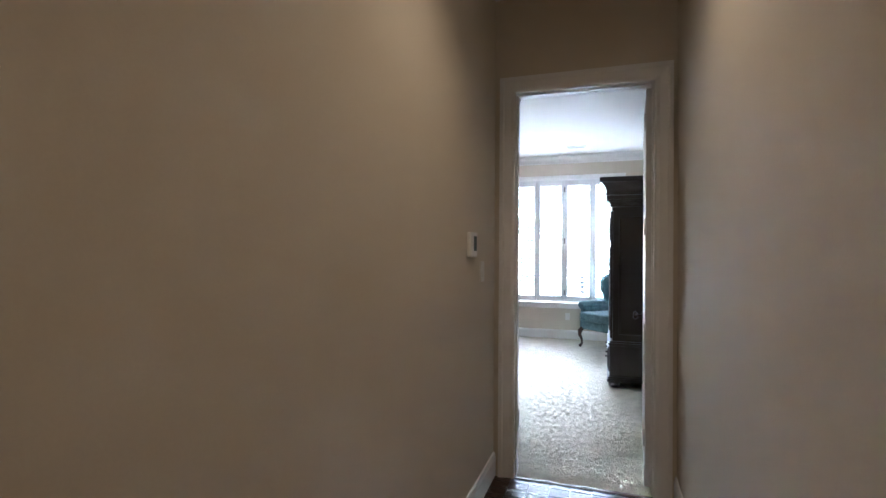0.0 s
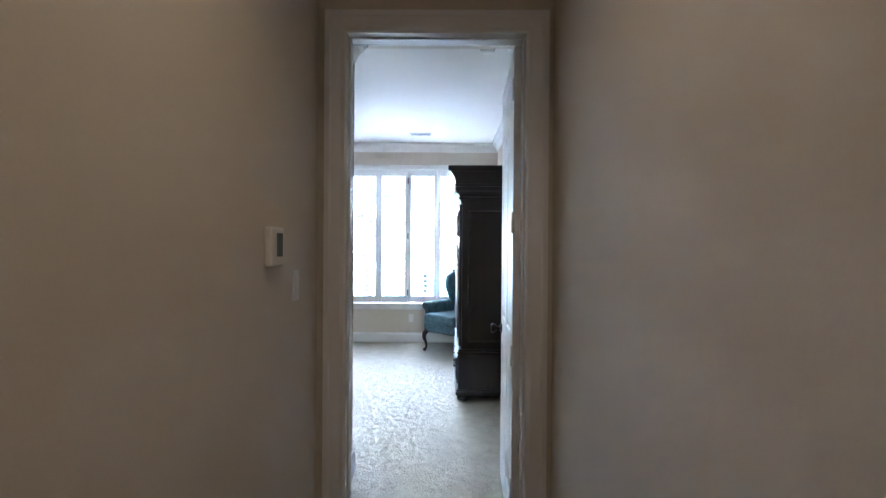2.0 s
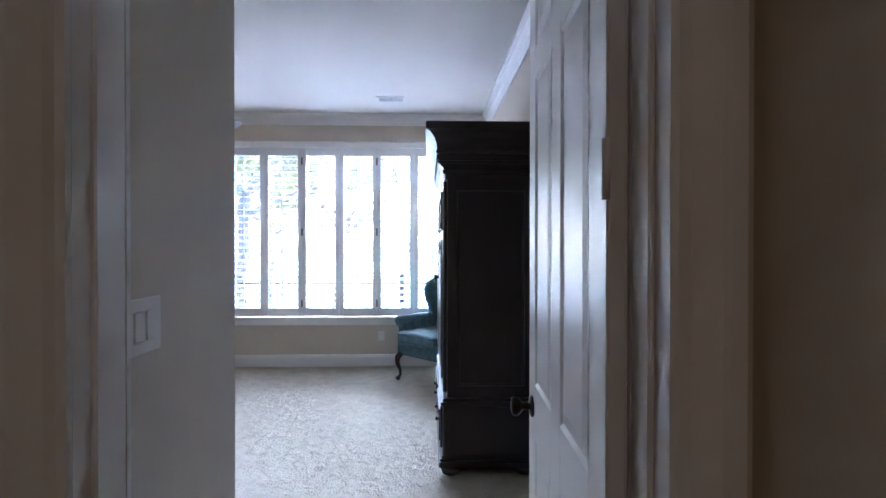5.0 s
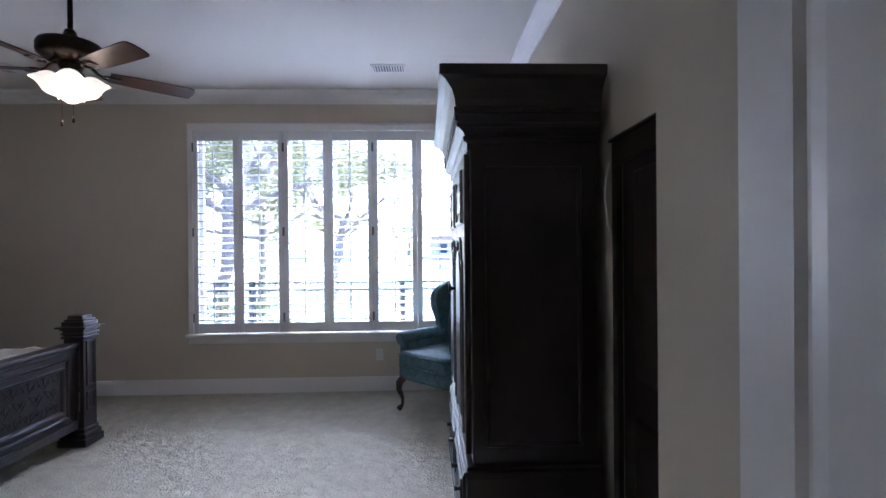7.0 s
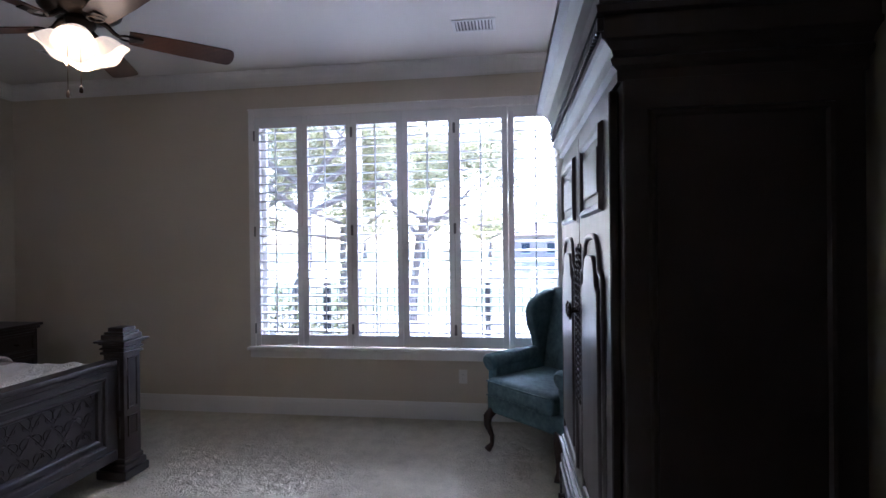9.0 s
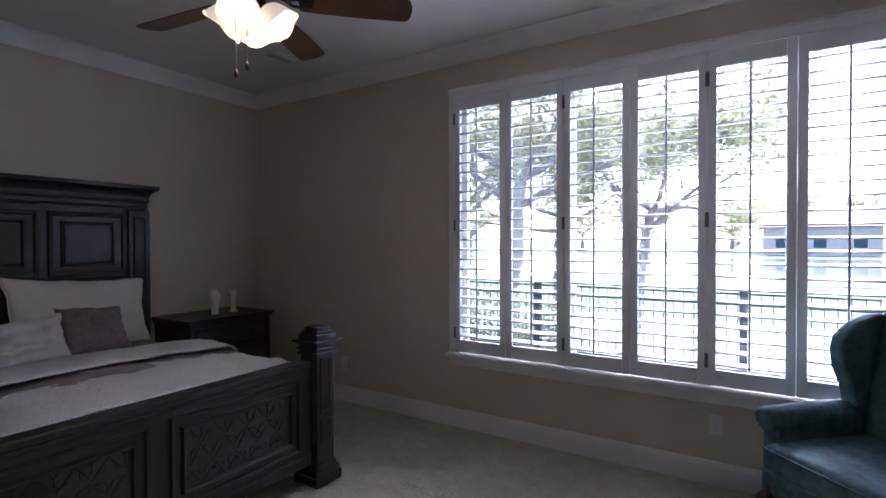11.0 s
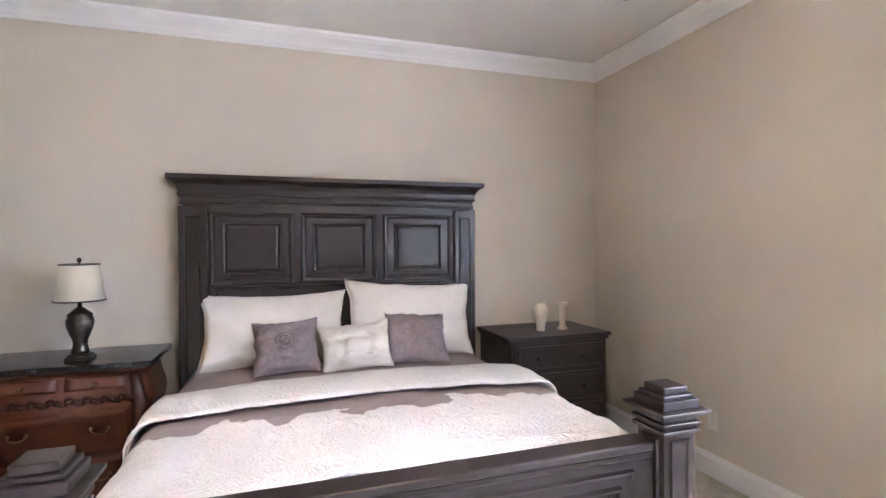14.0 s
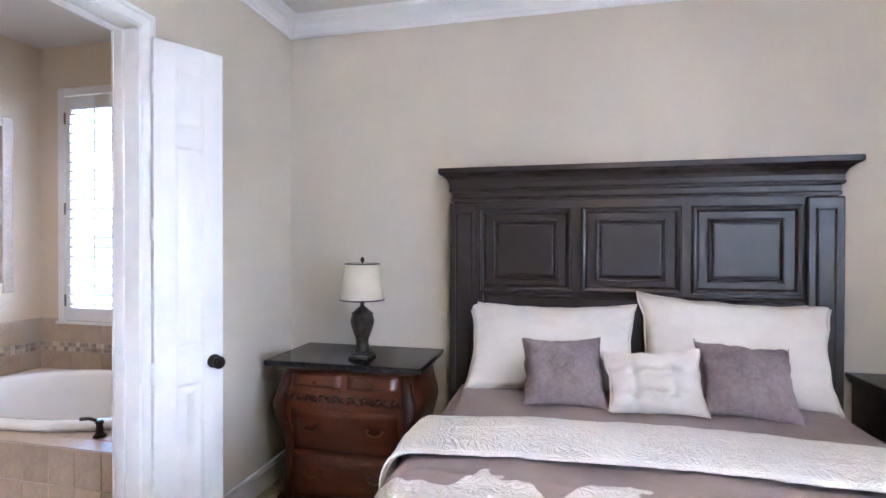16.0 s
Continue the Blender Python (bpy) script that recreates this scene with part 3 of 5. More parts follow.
for i in range(3):
    a = WX0 + i * (WX1 - WX0) / 3
    b = WX0 + (i + 1) * (WX1 - WX0) / 3
    bm = bmesh.new()
    y0, y1 = YN + 0.09, YN + 0.13
    box(bm, a, a + 0.045, y0, y1, WZ0, WZ1)
    box(bm, b - 0.045, b, y0, y1, WZ0, WZ1)
    box(bm, a + 0.045, b - 0.045, y0, y1, WZ0, WZ0 + 0.05)
    box(bm, a + 0.045, b - 0.045, y0, y1, WZ1 - 0.05, WZ1)
    part("sash", bm, M["trim"], win)
    ob = part("pane", B(a + 0.045, b - 0.045, YN + 0.107, YN + 0.113, WZ0 + 0.05, WZ1 - 0.05), M["glass"], win, "clear window pane")
    ob.visible_shadow = False
SW = (FX1 - FX0 - 0.104) / 6
for i in range(6):
    shutter_panel("shutter", pose(FX0 + 0.052 + i * SW + 0.0008, YN - 0.019, 0.612), SW - 0.0016, 2.04, 24, "white louvred shutter panel with open slats in the window",
                  "shutters of the wide window", hinge_left=i % 2 == 0)

bw = thing("window_2", (XW, -0.64, 0.9), "white bathroom window with a louvred shutter", "window")
bw["kind"] = "structure"
bm = bmesh.new()
box(bm, XW + 0.001, XW + 0.022, BY0 - 0.055, BY0 + 0.012, BZ0 - 0.03, BZ1 + 0.06, 0.004)
box(bm, XW + 0.001, XW + 0.022, BY1 - 0.012, BY1 + 0.055, BZ0 - 0.03, BZ1 + 0.06, 0.004)
box(bm, XW + 0.001, XW + 0.0218, BY0 + 0.012, BY1 - 0.012, BZ1, BZ1 + 0.06, 0.004)
box(bm, XW + 0.001, XW + 0.040, BY0 - 0.06, BY1 + 0.06, BZ0 - 0.05, BZ0 - 0.0302, 0.004)
part("window_frame", bm, M["trim"], bw)
ob = part("pane", B(XW - 0.07, XW - 0.064, BY0, BY1, BZ0, BZ1), M["glass"], bw, "clear window pane")
ob.visible_shadow = False
shutter_panel("shutter", pose(XW + 0.02, BY0 + 0.014, BZ0 - 0.026, 0, 0, 90), BY1 - BY0 - 0.028, BZ1 - BZ0 + 0.02, 21, "white louvred shutter panel over the bathtub", "", tilt=14)

# ---- bedroom furniture ----


def frame_moulding(bm, axis, face, out, a0, a1, z0, z1, w, h):
    """A raised picture-frame moulding on a flat face. axis: 'x' (face at x) or 'y'; out: the direction of relief."""
    loops = []
    for ins, dep in ((0, 0), (0.25 * w, h), (0.7 * w, h * 0.8), (w, 0.001)):
        q = []
        for a, z in ((a0 + ins, z0 + ins), (a1 - ins, z0 + ins), (a1 - ins, z1 - ins), (a0 + ins, z1 - ins)):
            q.append(bm.verts.new((face + out * dep, a, z) if axis == "x" else (a, face + out * dep, z)))
        loops.append(q)
    for a, b in zip(loops, loops[1:]):
        for k in range(4):
            bm.faces.new((a[k], a[(k + 1) % 4], b[(k + 1) % 4], b[k]))
    bmesh.ops.recalc_face_normals(bm, faces=bm.faces[:])
    return bm


bed = thing("bed", (-3.25, 3.12, 0), "king bed of dark wood with panelled headboard and carved footboard", "bed")
HB0, HB1, HX = 2.10, 4.15, -4.30
hb = part("headboard", B(-4.375, HX, HB0, HB1, 0.02, 1.80, 0.004), M["dark"], bed)
for y0 in (HB0 - 0.02, HB1 - 0.15):
    bm = B(-4.375, HX + 0.03, y0, y0 + 0.17, 0.0, 1.78, 0.006)
    frame_moulding(bm, "x", HX + 0.030, 1, y0 + 0.035, y0 + 0.135, 0.3, 1.72, 0.014, 0.007)
    part("pilaster", bm, M["dark"], hb)
HCOR = [(0.0, 1.757), (0.010, 1.757), (0.014, 1.785), (0.028, 1.790), (0.031, 1.803), (0.024, 1.812), (0.026, 1.842), (0.039, 1.848), (0.042, 1.860), (0.036, 1.868),
        (0.039, 1.895), (0.050, 1.920), (0.072, 1.941), (0.090, 1.950), (0.098, 1.956), (0.098, 1.982), (0.0, 1.982)]
part("cornice_moulding", sweep([(-4.38, HB1 - 0.015), (HX - 0.022, HB1 - 0.015), (HX - 0.022, HB0 + 0.015), (-4.38, HB0 + 0.015)], HCOR), M["dark_h"], hb)
part("cornice_top", B(-4.379, HX + 0.074, HB0 - 0.081, HB1 + 0.081, 1.9822, 1.986, 0.001), M["dark_h"], hb)
for i in range(3):
    a = 2.265 + i * 0.590
    bm = B(HX - 0.002, HX + 0.012, a + 0.105, a + 0.435, 1.345, 1.645, 0.010, 2)
    frame_moulding(bm, "x", HX, 1, a, a + 0.540, 1.252, 1.742, 0.035, 0.020)
    frame_moulding(bm, "x", HX, 1, a + 0.082, a + 0.458, 1.318, 1.670, 0.020, 0.014)
    part("raised_panel", bm, M["dark"], hb)
bm = bmesh.new()
frame_moulding(bm, "x", HX, 1, 2.28, 4.04, 0.5, 1.24, 0.03, 0.016)
part("lower_panel", bm, M["dark_h"], hb)
FX, RT = -2.20, 0.775
fb = part("footboard", B(FX - 0.03, FX + 0.03, 2.2, 4.05, 0.14, RT - 0.03, 0.004), M["dark_h"], bed)
bm = B(FX - 0.052, FX + 0.052, 2.22, 4.03, RT - 0.032, RT, 0.010, 3)
box(bm, FX - 0.04, FX + 0.04, 2.22, 4.03, RT - 0.062, RT - 0.0322, 0.006)
part("top_rail", bm, M["dark_h"], fb)
bm = B(FX - 0.042, FX + 0.044, 2.22, 4.03, 0.135, 0.20, 0.008, 2)
part("bottom_rail", bm, M["dark_h"], fb)
for a0, a1 in ((2.30, 3.08), (3.17, 3.95)):
    bm = bmesh.new()
    frame_moulding(bm, "x", FX + 0.03, 1, a0, a1, 0.24, 0.68, 0.022, 0.016)
    frame_moulding(bm, "x", FX + 0.03, 1, a0 + 0.055, a1 - 0.055, 0.295, 0.625, 0.024, 0.020)
    part("panel_frame", bm, M["dark_h"], fb)
    # carved scrolls
    bm = bmesh.new()
    rnd = random.Random(int(a0 * 100))
    for k in range(9):
        cy = a0 + 0.13 + k * (a1 - a0 - 0.26) / 8
        for j in range(3):
            cz = 0.36 + j * 0.10
            s = 1 if (k + j) % 2 else -1
            pts = []
            for u in range(11):
                th = u / 10 * 4.6
                r = 0.042 * (1 - u / 13)
                pts.append((FX + 0.032, cy + s * r * math.cos(th + j), cz + r * math.sin(th + j)))
            tube(pts, [0.0038 - 0.0002 * u for u in range(11)], 5, bm)
            tube([(FX + 0.032, cy - 0.03 * s, cz - 0.04), (FX + 0.034, cy, cz + rnd.uniform(-0.01, 0.01)), (FX + 0.032, cy + 0.045 * s, cz + 0.05)], [0.0015, 0.0032, 0.0015], 5, bm)
    tagged(part("carved_panel", bm, M["carved"], fb), "dark carved scrollwork panel", "", "", "stuff")


def bed_post(cy):
    c = (-2.20, cy)

    def blk(h, z0, z1, bev=0.004):
        return B(c[0] - h, c[0] + h, c[1] - h, c[1] + h, z0, z1, bev, 2)
    post = part("post", blk(0.072, 0.12, 0.80), M["dark"], bed)
    for h, z0, z1, bev in ((0.105, 0.0, 0.055, 0.006), (0.095, 0.0552, 0.095, 0.01), (0.083, 0.0952, 0.13, 0.01)):
        part("foot_moulding", blk(h, z0, z1, bev), M["dark"], post)
    for z0, z1 in ((0.26, 0.40), (0.44, 0.78)):
        for o in (1, -1):
            part("inset_frame", frame_moulding(bmesh.new(), "x", c[0] + o * 0.072, o, c[1] - 0.045, c[1] + 0.045, z0, z1, 0.016, 0.008), M["dark"], post)
            part("inset_frame", frame_moulding(bmesh.new(), "y", c[1] + o * 0.072, o, c[0] - 0.045, c[0] + 0.045, z0, z1, 0.016, 0.008), M["dark"], post)
    for h, z0, z1 in ((0.086, 0.80, 0.818), (0.076, 0.8182, 0.832), (0.088, 0.8322, 0.846), (0.078, 0.8462, 0.864), (0.092, 0.8642, 0.878), (0.112, 0.8782, 0.893), (0.082, 0.8932, 0.928), (0.070, 0.9282, 0.945), (0.055, 0.9452, 0.972)):
        part("cap_moulding", blk(h, z0, z1, 0.005), M["dark"], post)


bed_post(4.125)
bed_post(2.125)
for y in (2.13, 4.07):
    part("side_rail", B(-4.30, -2.23, y - 0.02, y + 0.02, 0.16, 0.42, 0.006), M["dark"], bed)

# mattress and bedding
whole("mattress", B(-4.27, -2.26, 2.19, 4.06, 0.16, 0.64, 0.06, 4), M["mattress"], "white king mattress on the bed", "mattress")


def drape(x0, x1, lift, nx, label, name, material, drop, rumple, seed, crown=0.02, roll=0.0, category="bedding"):
    """Cloth over the bed from x0 to x1, falling over both sides to the height drop."""
    prof = []  # (y, z, side share) across the bed
    top = 0.70 + lift
    for s in np.linspace(0, 1, 12):
        prof.append((2.125 - lift * 0.5, drop + (top - 0.10 - drop) * s, 1 - s * 0.2))
    for a in np.linspace(0, 90, 7)[1:]:
        r = 0.10
        prof.append((2.125 - lift * 0.5 + r - r * math.cos(radians(a)), top - r + r * math.sin(radians(a)), 0.4))
    for y in np.linspace(2.24, 3.125, 46):
        prof.append((float(y), top, 0.0))
    full = prof + [(6.25 - y, z, w) for y, z, w in reversed(prof[:-1])]
    bm = bmesh.new()
    rows = []
    for i in range(nx + 1):
        x = x0 + (x1 - x0) * i / nx
        row = []
        for y, z, w in full:
            v = Vector((x * 4.2, y * 3.2 + z * 1.5, seed))
            ridge = (1 - abs(noise.noise(Vector((x * 5.5 + seed, y * 1.6, 3.0))))) ** 9 * max(0, noise.noise(Vector((x * 3, y * 2.2, seed + 8))) + 0.25)
            n1 = noise.noise(v) + 0.5 * noise.noise(v * 2.3) + 1.6 * ridge + 0.35 * noise.noise(v * 6)
            fold = noise.noise(Vector((x * 9 + seed, w * 3, z * 1.2))) * 0.022 * w
            bulge = crown * (1 - ((y - 3.125) / 1.1) ** 2)
            e = math.sin(math.pi * min(1, max(0, i / nx))) ** 0.4 if roll else 1
            row.append(bm.verts.new((x + 0.25 * rumple * noise.noise(v * 1.7 + Vector((9, 2, 0))), y + (fold if y < 3.1 else -fold), z + rumple * n1 + bulge - roll * (1 - e))))
        rows.append(row)
    for a, b in zip(rows, rows[1:]):
        for k in range(len(a) - 1):
            f = bm.faces.new((a[k], b[k], b[k + 1], a[k + 1]))
            f.smooth = True
    bmesh.ops.recalc_face_normals(bm, faces=bm.faces[:])
    hem = [v.co.copy() for v in rows[-1]]
    ob = whole(name, bm, material, label, category)
    part("hem", tube(hem, 0.007, 6), material, ob)
    so = ob.modifiers.new("thick", "SOLIDIFY")
    so.thickness, so.offset = 0.016, -1
    return ob


drape(-4.26, -3.30, -0.005, 50, "taupe satin sheet smoothed over the mattress", "bed_sheet", M["mauve"], 0.30, 0.006, 1.0)
drape(-3.44, -2.262, 0.02, 110, "white embroidered bedspread with taupe satin band", "bedspread", M["bedspread"], 0.26, 0.015, 4.0, crown=0.045)
drape(-3.44, -3.05, 0.070, 46, "white quilted fold of the bedspread turned back", "folded_quilt", M["quilt_back"], 0.34, 0.007, 7.0, crown=0.05, roll=0.022)


def pillow(name, m, w, h, t, material, label, tuft=0, flange=0.0, seed=0):
    """A stuffed cushion standing in its x-z plane, x across."""
    n = 34
    bm = bmesh.new()

    def rim(u, v):
        return (u * w / 2 * (1 - 0.10 * (1 - v * v) * abs(u) ** 2 + 0.005 * abs(u * v) ** 6) + 0.012 * noise.noise(Vector((v * 3, seed, 1))),
                h / 2 + v * h / 2 * (1 - 0.12 * (1 - u * u) * abs(v) ** 2 + 0.015 * abs(u * v) ** 6) + 0.014 * noise.noise(Vector((u * 3, seed, 5))) * (v > -0.5))
    for side in (-1, 1):
        g = []
        for j in range(n + 1):
            v = -1 + 2 * j / n
            r = []
            for i in range(n + 1):
                u = -1 + 2 * i / n
                e = (max(0, 1 - abs(u) ** 2.2) * max(0, 1 - abs(v) ** 2.2)) ** 0.55
                d = t / 2 * e * (1 + 0.10 * noise.noise(Vector((u * 2 + seed, v * 2, side))) - 0.12 * v)
                if tuft:
                    q = min(math.hypot(u - a, v - b) for a in (-0.4, 0.4) for b in ((-0.33, 0.33) if tuft == 4 else (0,)))
                    d -= t * 0.30 * math.exp(-(q / 0.13) ** 2) * e
                    d -= t * 0.10 * math.exp(-(min(abs(u - 0.4), abs(u + 0.4), abs(v - 0.33), abs(v + 0.33)) / 0.07) ** 2) * e
                edge_w = min(1 - abs(u), 1 - abs(v))
                pucker = 0.010 * math.exp(-(edge_w / 0.22) ** 2) * noise.noise(Vector((u * 9 + seed, v * 9, side))) + 0.007 * noise.noise(Vector((u * 4 + seed, v * 4, side * 3)))
                x, z = rim(u, v)
                r.append(bm.verts.new((x, side * d + pucker * min(1, edge_w * 12), z)))
            g.append(r)
        for a, b in zip(g, g[1:]):
            for k in range(n):
                f = bm.faces.new((a[k], a[k + 1], b[k + 1], b[k]))
                f.smooth = True
    bmesh.ops.remove_doubles(bm, verts=bm.verts[:], dist=0.0008)
    bmesh.ops.recalc_face_normals(bm, faces=bm.faces[:])
    ob = finish(name, bm, material)
    ob.matrix_world = m
    tagged(ob, label, "pillow", "pillows on the bed")
    pts = []
    for k in range(65):
        a = k / 64 * math.tau
        c, s = math.cos(a), math.sin(a)
        q = max(abs(c), abs(s))
        u, v = c / q, s / q
        x, z = rim(u, v)
        pts.append((x, 0, z))
    part("piping", tube(pts, 0.006, 6, caps=False), material, ob)
    return ob


pillow("bed_pillow", pose(-4.10, 2.68, 0.70, -22, 0, 90), 0.96, 0.52, 0.27, M["cream"], "plump cream king pillow with piped edge against the headboard", seed=1)
pillow("bed_pillow", pose(-4.11, 3.61, 0.71, -18, 3, 90), 0.96, 0.55, 0.27, M["cream"], "plump cream king pillow leaning on the headboard", seed=5)
pillow("throw_pillow", pose(-3.85, 2.755, 0.715, -38, -3, 90), 0.41, 0.38, 0.21, M["velvet"], "taupe velvet square throw pillow with medallion", seed=9)
pillow("throw_pillow", pose(-3.85, 3.60, 0.715, -38, 4, 90), 0.43, 0.39, 0.21, M["velvet"], "taupe velvet square throw pillow with medallion", seed=12)
pillow("lumbar_pillow", pose(-3.83, 3.19, 0.71, -22, -4, 90), 0.45, 0.31, 0.17, M["cream"], "cream tufted lumbar pillow in front of the throw pillows", tuft=4, seed=15)

# ---- lamps ----
# unseen fixtures; the one at -3.9 is extra light added behind the camera
for y in (-1.5, -3.9):
    dl = thing("recessed_light", (0.56, y, H), "round white recessed ceiling downlight, lit, out of view", "ceiling light", "hall downlights")
    bm = lathe([(0.055, -0.002), (0.085, -0.004), (0.088, -0.001), (0.088, 0.0)], (0.56, y, H - 0.001))
    part("trim_ring", bm, M["grille"], dl)
    part("diffuser", lathe([(0.052, 0.0), (0.052, 0.004)], (0.56, y, H - 0.0085)), M["led"], dl, "glowing warm diffuser")
    lo = lamp("hall_lamp", "SPOT", (0.56, y, H - 0.02), 0.70, (1.0, 0.64, 0.32), 0.05)
    lo.data.spot_size, lo.data.spot_blend = radians(130), 0.8

# unseen downlights added to brighten the bathroom and warm its walls
for x, y in ((-2.9, -0.45), (-1.7, -0.45)):
    dl = thing("recessed_light", (x, y, H), "round white recessed ceiling downlight, lit, out of view", "ceiling light", "bathroom downlights")
    part("trim_ring", lathe([(0.055, -0.002), (0.085, -0.004), (0.088, -0.001), (0.088, 0.0)], (x, y, H - 0.001)), M["grille"], dl)
    part("diffuser", lathe([(0.052, 0.0), (0.052, 0.004)], (x, y, H - 0.0085)), M["led"], dl, "glowing warm diffuser")
    lo = lamp("bath_lamp", "SPOT", (x, y, H - 0.02), 0.8, (1.0, 0.80, 0.60), 0.05)
    lo.data.spot_size, lo.data.spot_blend = radians(150), 0.8

def outline_solid(points, depth, at, bevel=0.02):
    """A padded board: an outline in the y-z plane, depth along x."""
    bm = bmesh.new()
    n = len(points)
    a = [bm.verts.new((at - depth / 2, y, z)) for y, z in points]
    b = [bm.verts.new((at + depth / 2, y, z)) for y, z in points]
    for k in range(n):
        bm.faces.new((a[k], a[(k + 1) % n], b[(k + 1) % n], b[k]))
    bm.faces.new(a)
    bm.faces.new(b)
    bmesh.ops.recalc_face_normals(bm, faces=bm.faces[:])
    es = [e for e in bm.edges if abs(e.verts[0].co.x - e.verts[1].co.x) < 1e-6]
    bmesh.ops.bevel(bm, geom=es, offset=bevel, segments=4, affect="EDGES", profile=0.6)
    for f in bm.faces:
        f.smooth = True
    return bm


# ---- wardrobe ----
arm = thing("wardrobe", (0.95, 3.12, 0), "tall black-brown wooden wardrobe with panelled doors and dentil cornice", "wardrobe")
AX, AY0, AY1, AB = 0.636, 2.49, 3.775, 1.205
bm = B(AX, AB, AY0, AY1, 0.48, 1.90, 0.004)
body = part("body", bm, M["dark"], arm)
bm = bmesh.new()
frame_moulding(bm, "y", AY0, -1, AX + 0.06, AB - 0.07, 0.56, 1.82, 0.022, 0.010)
part("side_panel", bm, M["dark"], body)
base = part("base", B(AX - 0.030, AB, AY0 - 0.035, AY1 + 0.035, 0.09, 0.44, 0.004), M["dark_h"], arm)
bm = bmesh.new()
for o, z0, z1 in ((0.026, 0.44, 0.455), (0.036, 0.4552, 0.472), (0.022, 0.4722, 0.49)):
    box(bm, AX - 0.008 - o, AB, AY0 - o - 0.015, AY1 + o + 0.015, z0, z1, 0.005, 2)
part("waist_moulding", bm, M["dark_h"], base)
bm = bmesh.new()
for o, z0, z1 in ((0.048, 0.06, 0.095), (0.040, 0.0952, 0.115), (0.030, 0.1152, 0.13)):
    box(bm, AX - 0.008 - o, AB, AY0 - o - 0.012, AY1 + o + 0.012, z0, z1, 0.006, 2)
part("plinth", bm, M["dark_h"], base)
for x in (AX + 0.02, AB - 0.07):
    for y in (AY0, AY1):
        part("bun_foot", lathe([(0.035, 0.0), (0.055, 0.012), (0.060, 0.032), (0.052, 0.052), (0.035, 0.062)], (x, y, 0.0)), M["dark"], arm)
for y0, y1 in ((AY0 + 0.04, 3.105), (3.125, AY1 - 0.04)):
    dr = part("drawer", B(AX - 0.044, AX - 0.030, y0, y1, 0.15, 0.42, 0.005, 2), M["dark_h"], arm)
    bm = bmesh.new()
    frame_moulding(bm, "x", AX - 0.044, -1, y0 + 0.035, y1 - 0.035, 0.18, 0.39, 0.02, 0.010)
    part("drawer_panel", bm, M["dark_h"], dr)
    for k in (0.28, 0.72):
        yy = y0 + (y1 - y0) * k
        bm = lathe([(0.016, 0), (0.012, 0.006), (0.008, 0.012), (0.014, 0.022), (0.010, 0.03)], n=14)
        bmesh.ops.transform(bm, matrix=pose(AX - 0.044, yy, 0.285, 0, -90, 0), verts=bm.verts[:])
        part("drawer_pull", bm, M["bronze"], dr, "dark bronze drawer pull")
WCOR = [(0.0, 1.893), (0.013, 1.893), (0.014, 1.922), (0.030, 1.930), (0.034, 1.946), (0.025, 1.954), (0.031, 1.968), (0.050, 1.984), (0.061, 1.988), (0.062, 2.003),
        (0.053, 2.006), (0.053, 2.048), (0.072, 2.050), (0.075, 2.066), (0.066, 2.074), (0.070, 2.105), (0.084, 2.145), (0.112, 2.178), (0.128, 2.186), (0.138, 2.190),
        (0.138, 2.232), (0.0, 2.232)]
cornice = part("cornice", sweep([(AB + 0.008, AY0 + 0.014), (AX, AY0 + 0.014), (AX, AY1 - 0.014), (AB + 0.008, AY1 - 0.014)], WCOR), M["dark_h"], arm)
part("cornice_top", B(AX - 0.132, AB + 0.006, AY0 - 0.118, AY1 + 0.118, 2.2322, 2.237, 0.002), M["dark_h"], cornice)
nd_ = 62
dent = None
for k in range(nd_):
    y = AY0 - 0.03 + k * (AY1 - AY0 + 0.06) / (nd_ - 1)
    if dent is None:
        dent = part("dentil", B(AX - 0.070, AX - 0.052, -0.007, 0.007, 2.012, 2.045, 0.003), M["dark"], cornice)
        dent.location.y = y
    else:
        o = dent.copy()
        scene.collection.objects.link(o)
        o.location.y = y
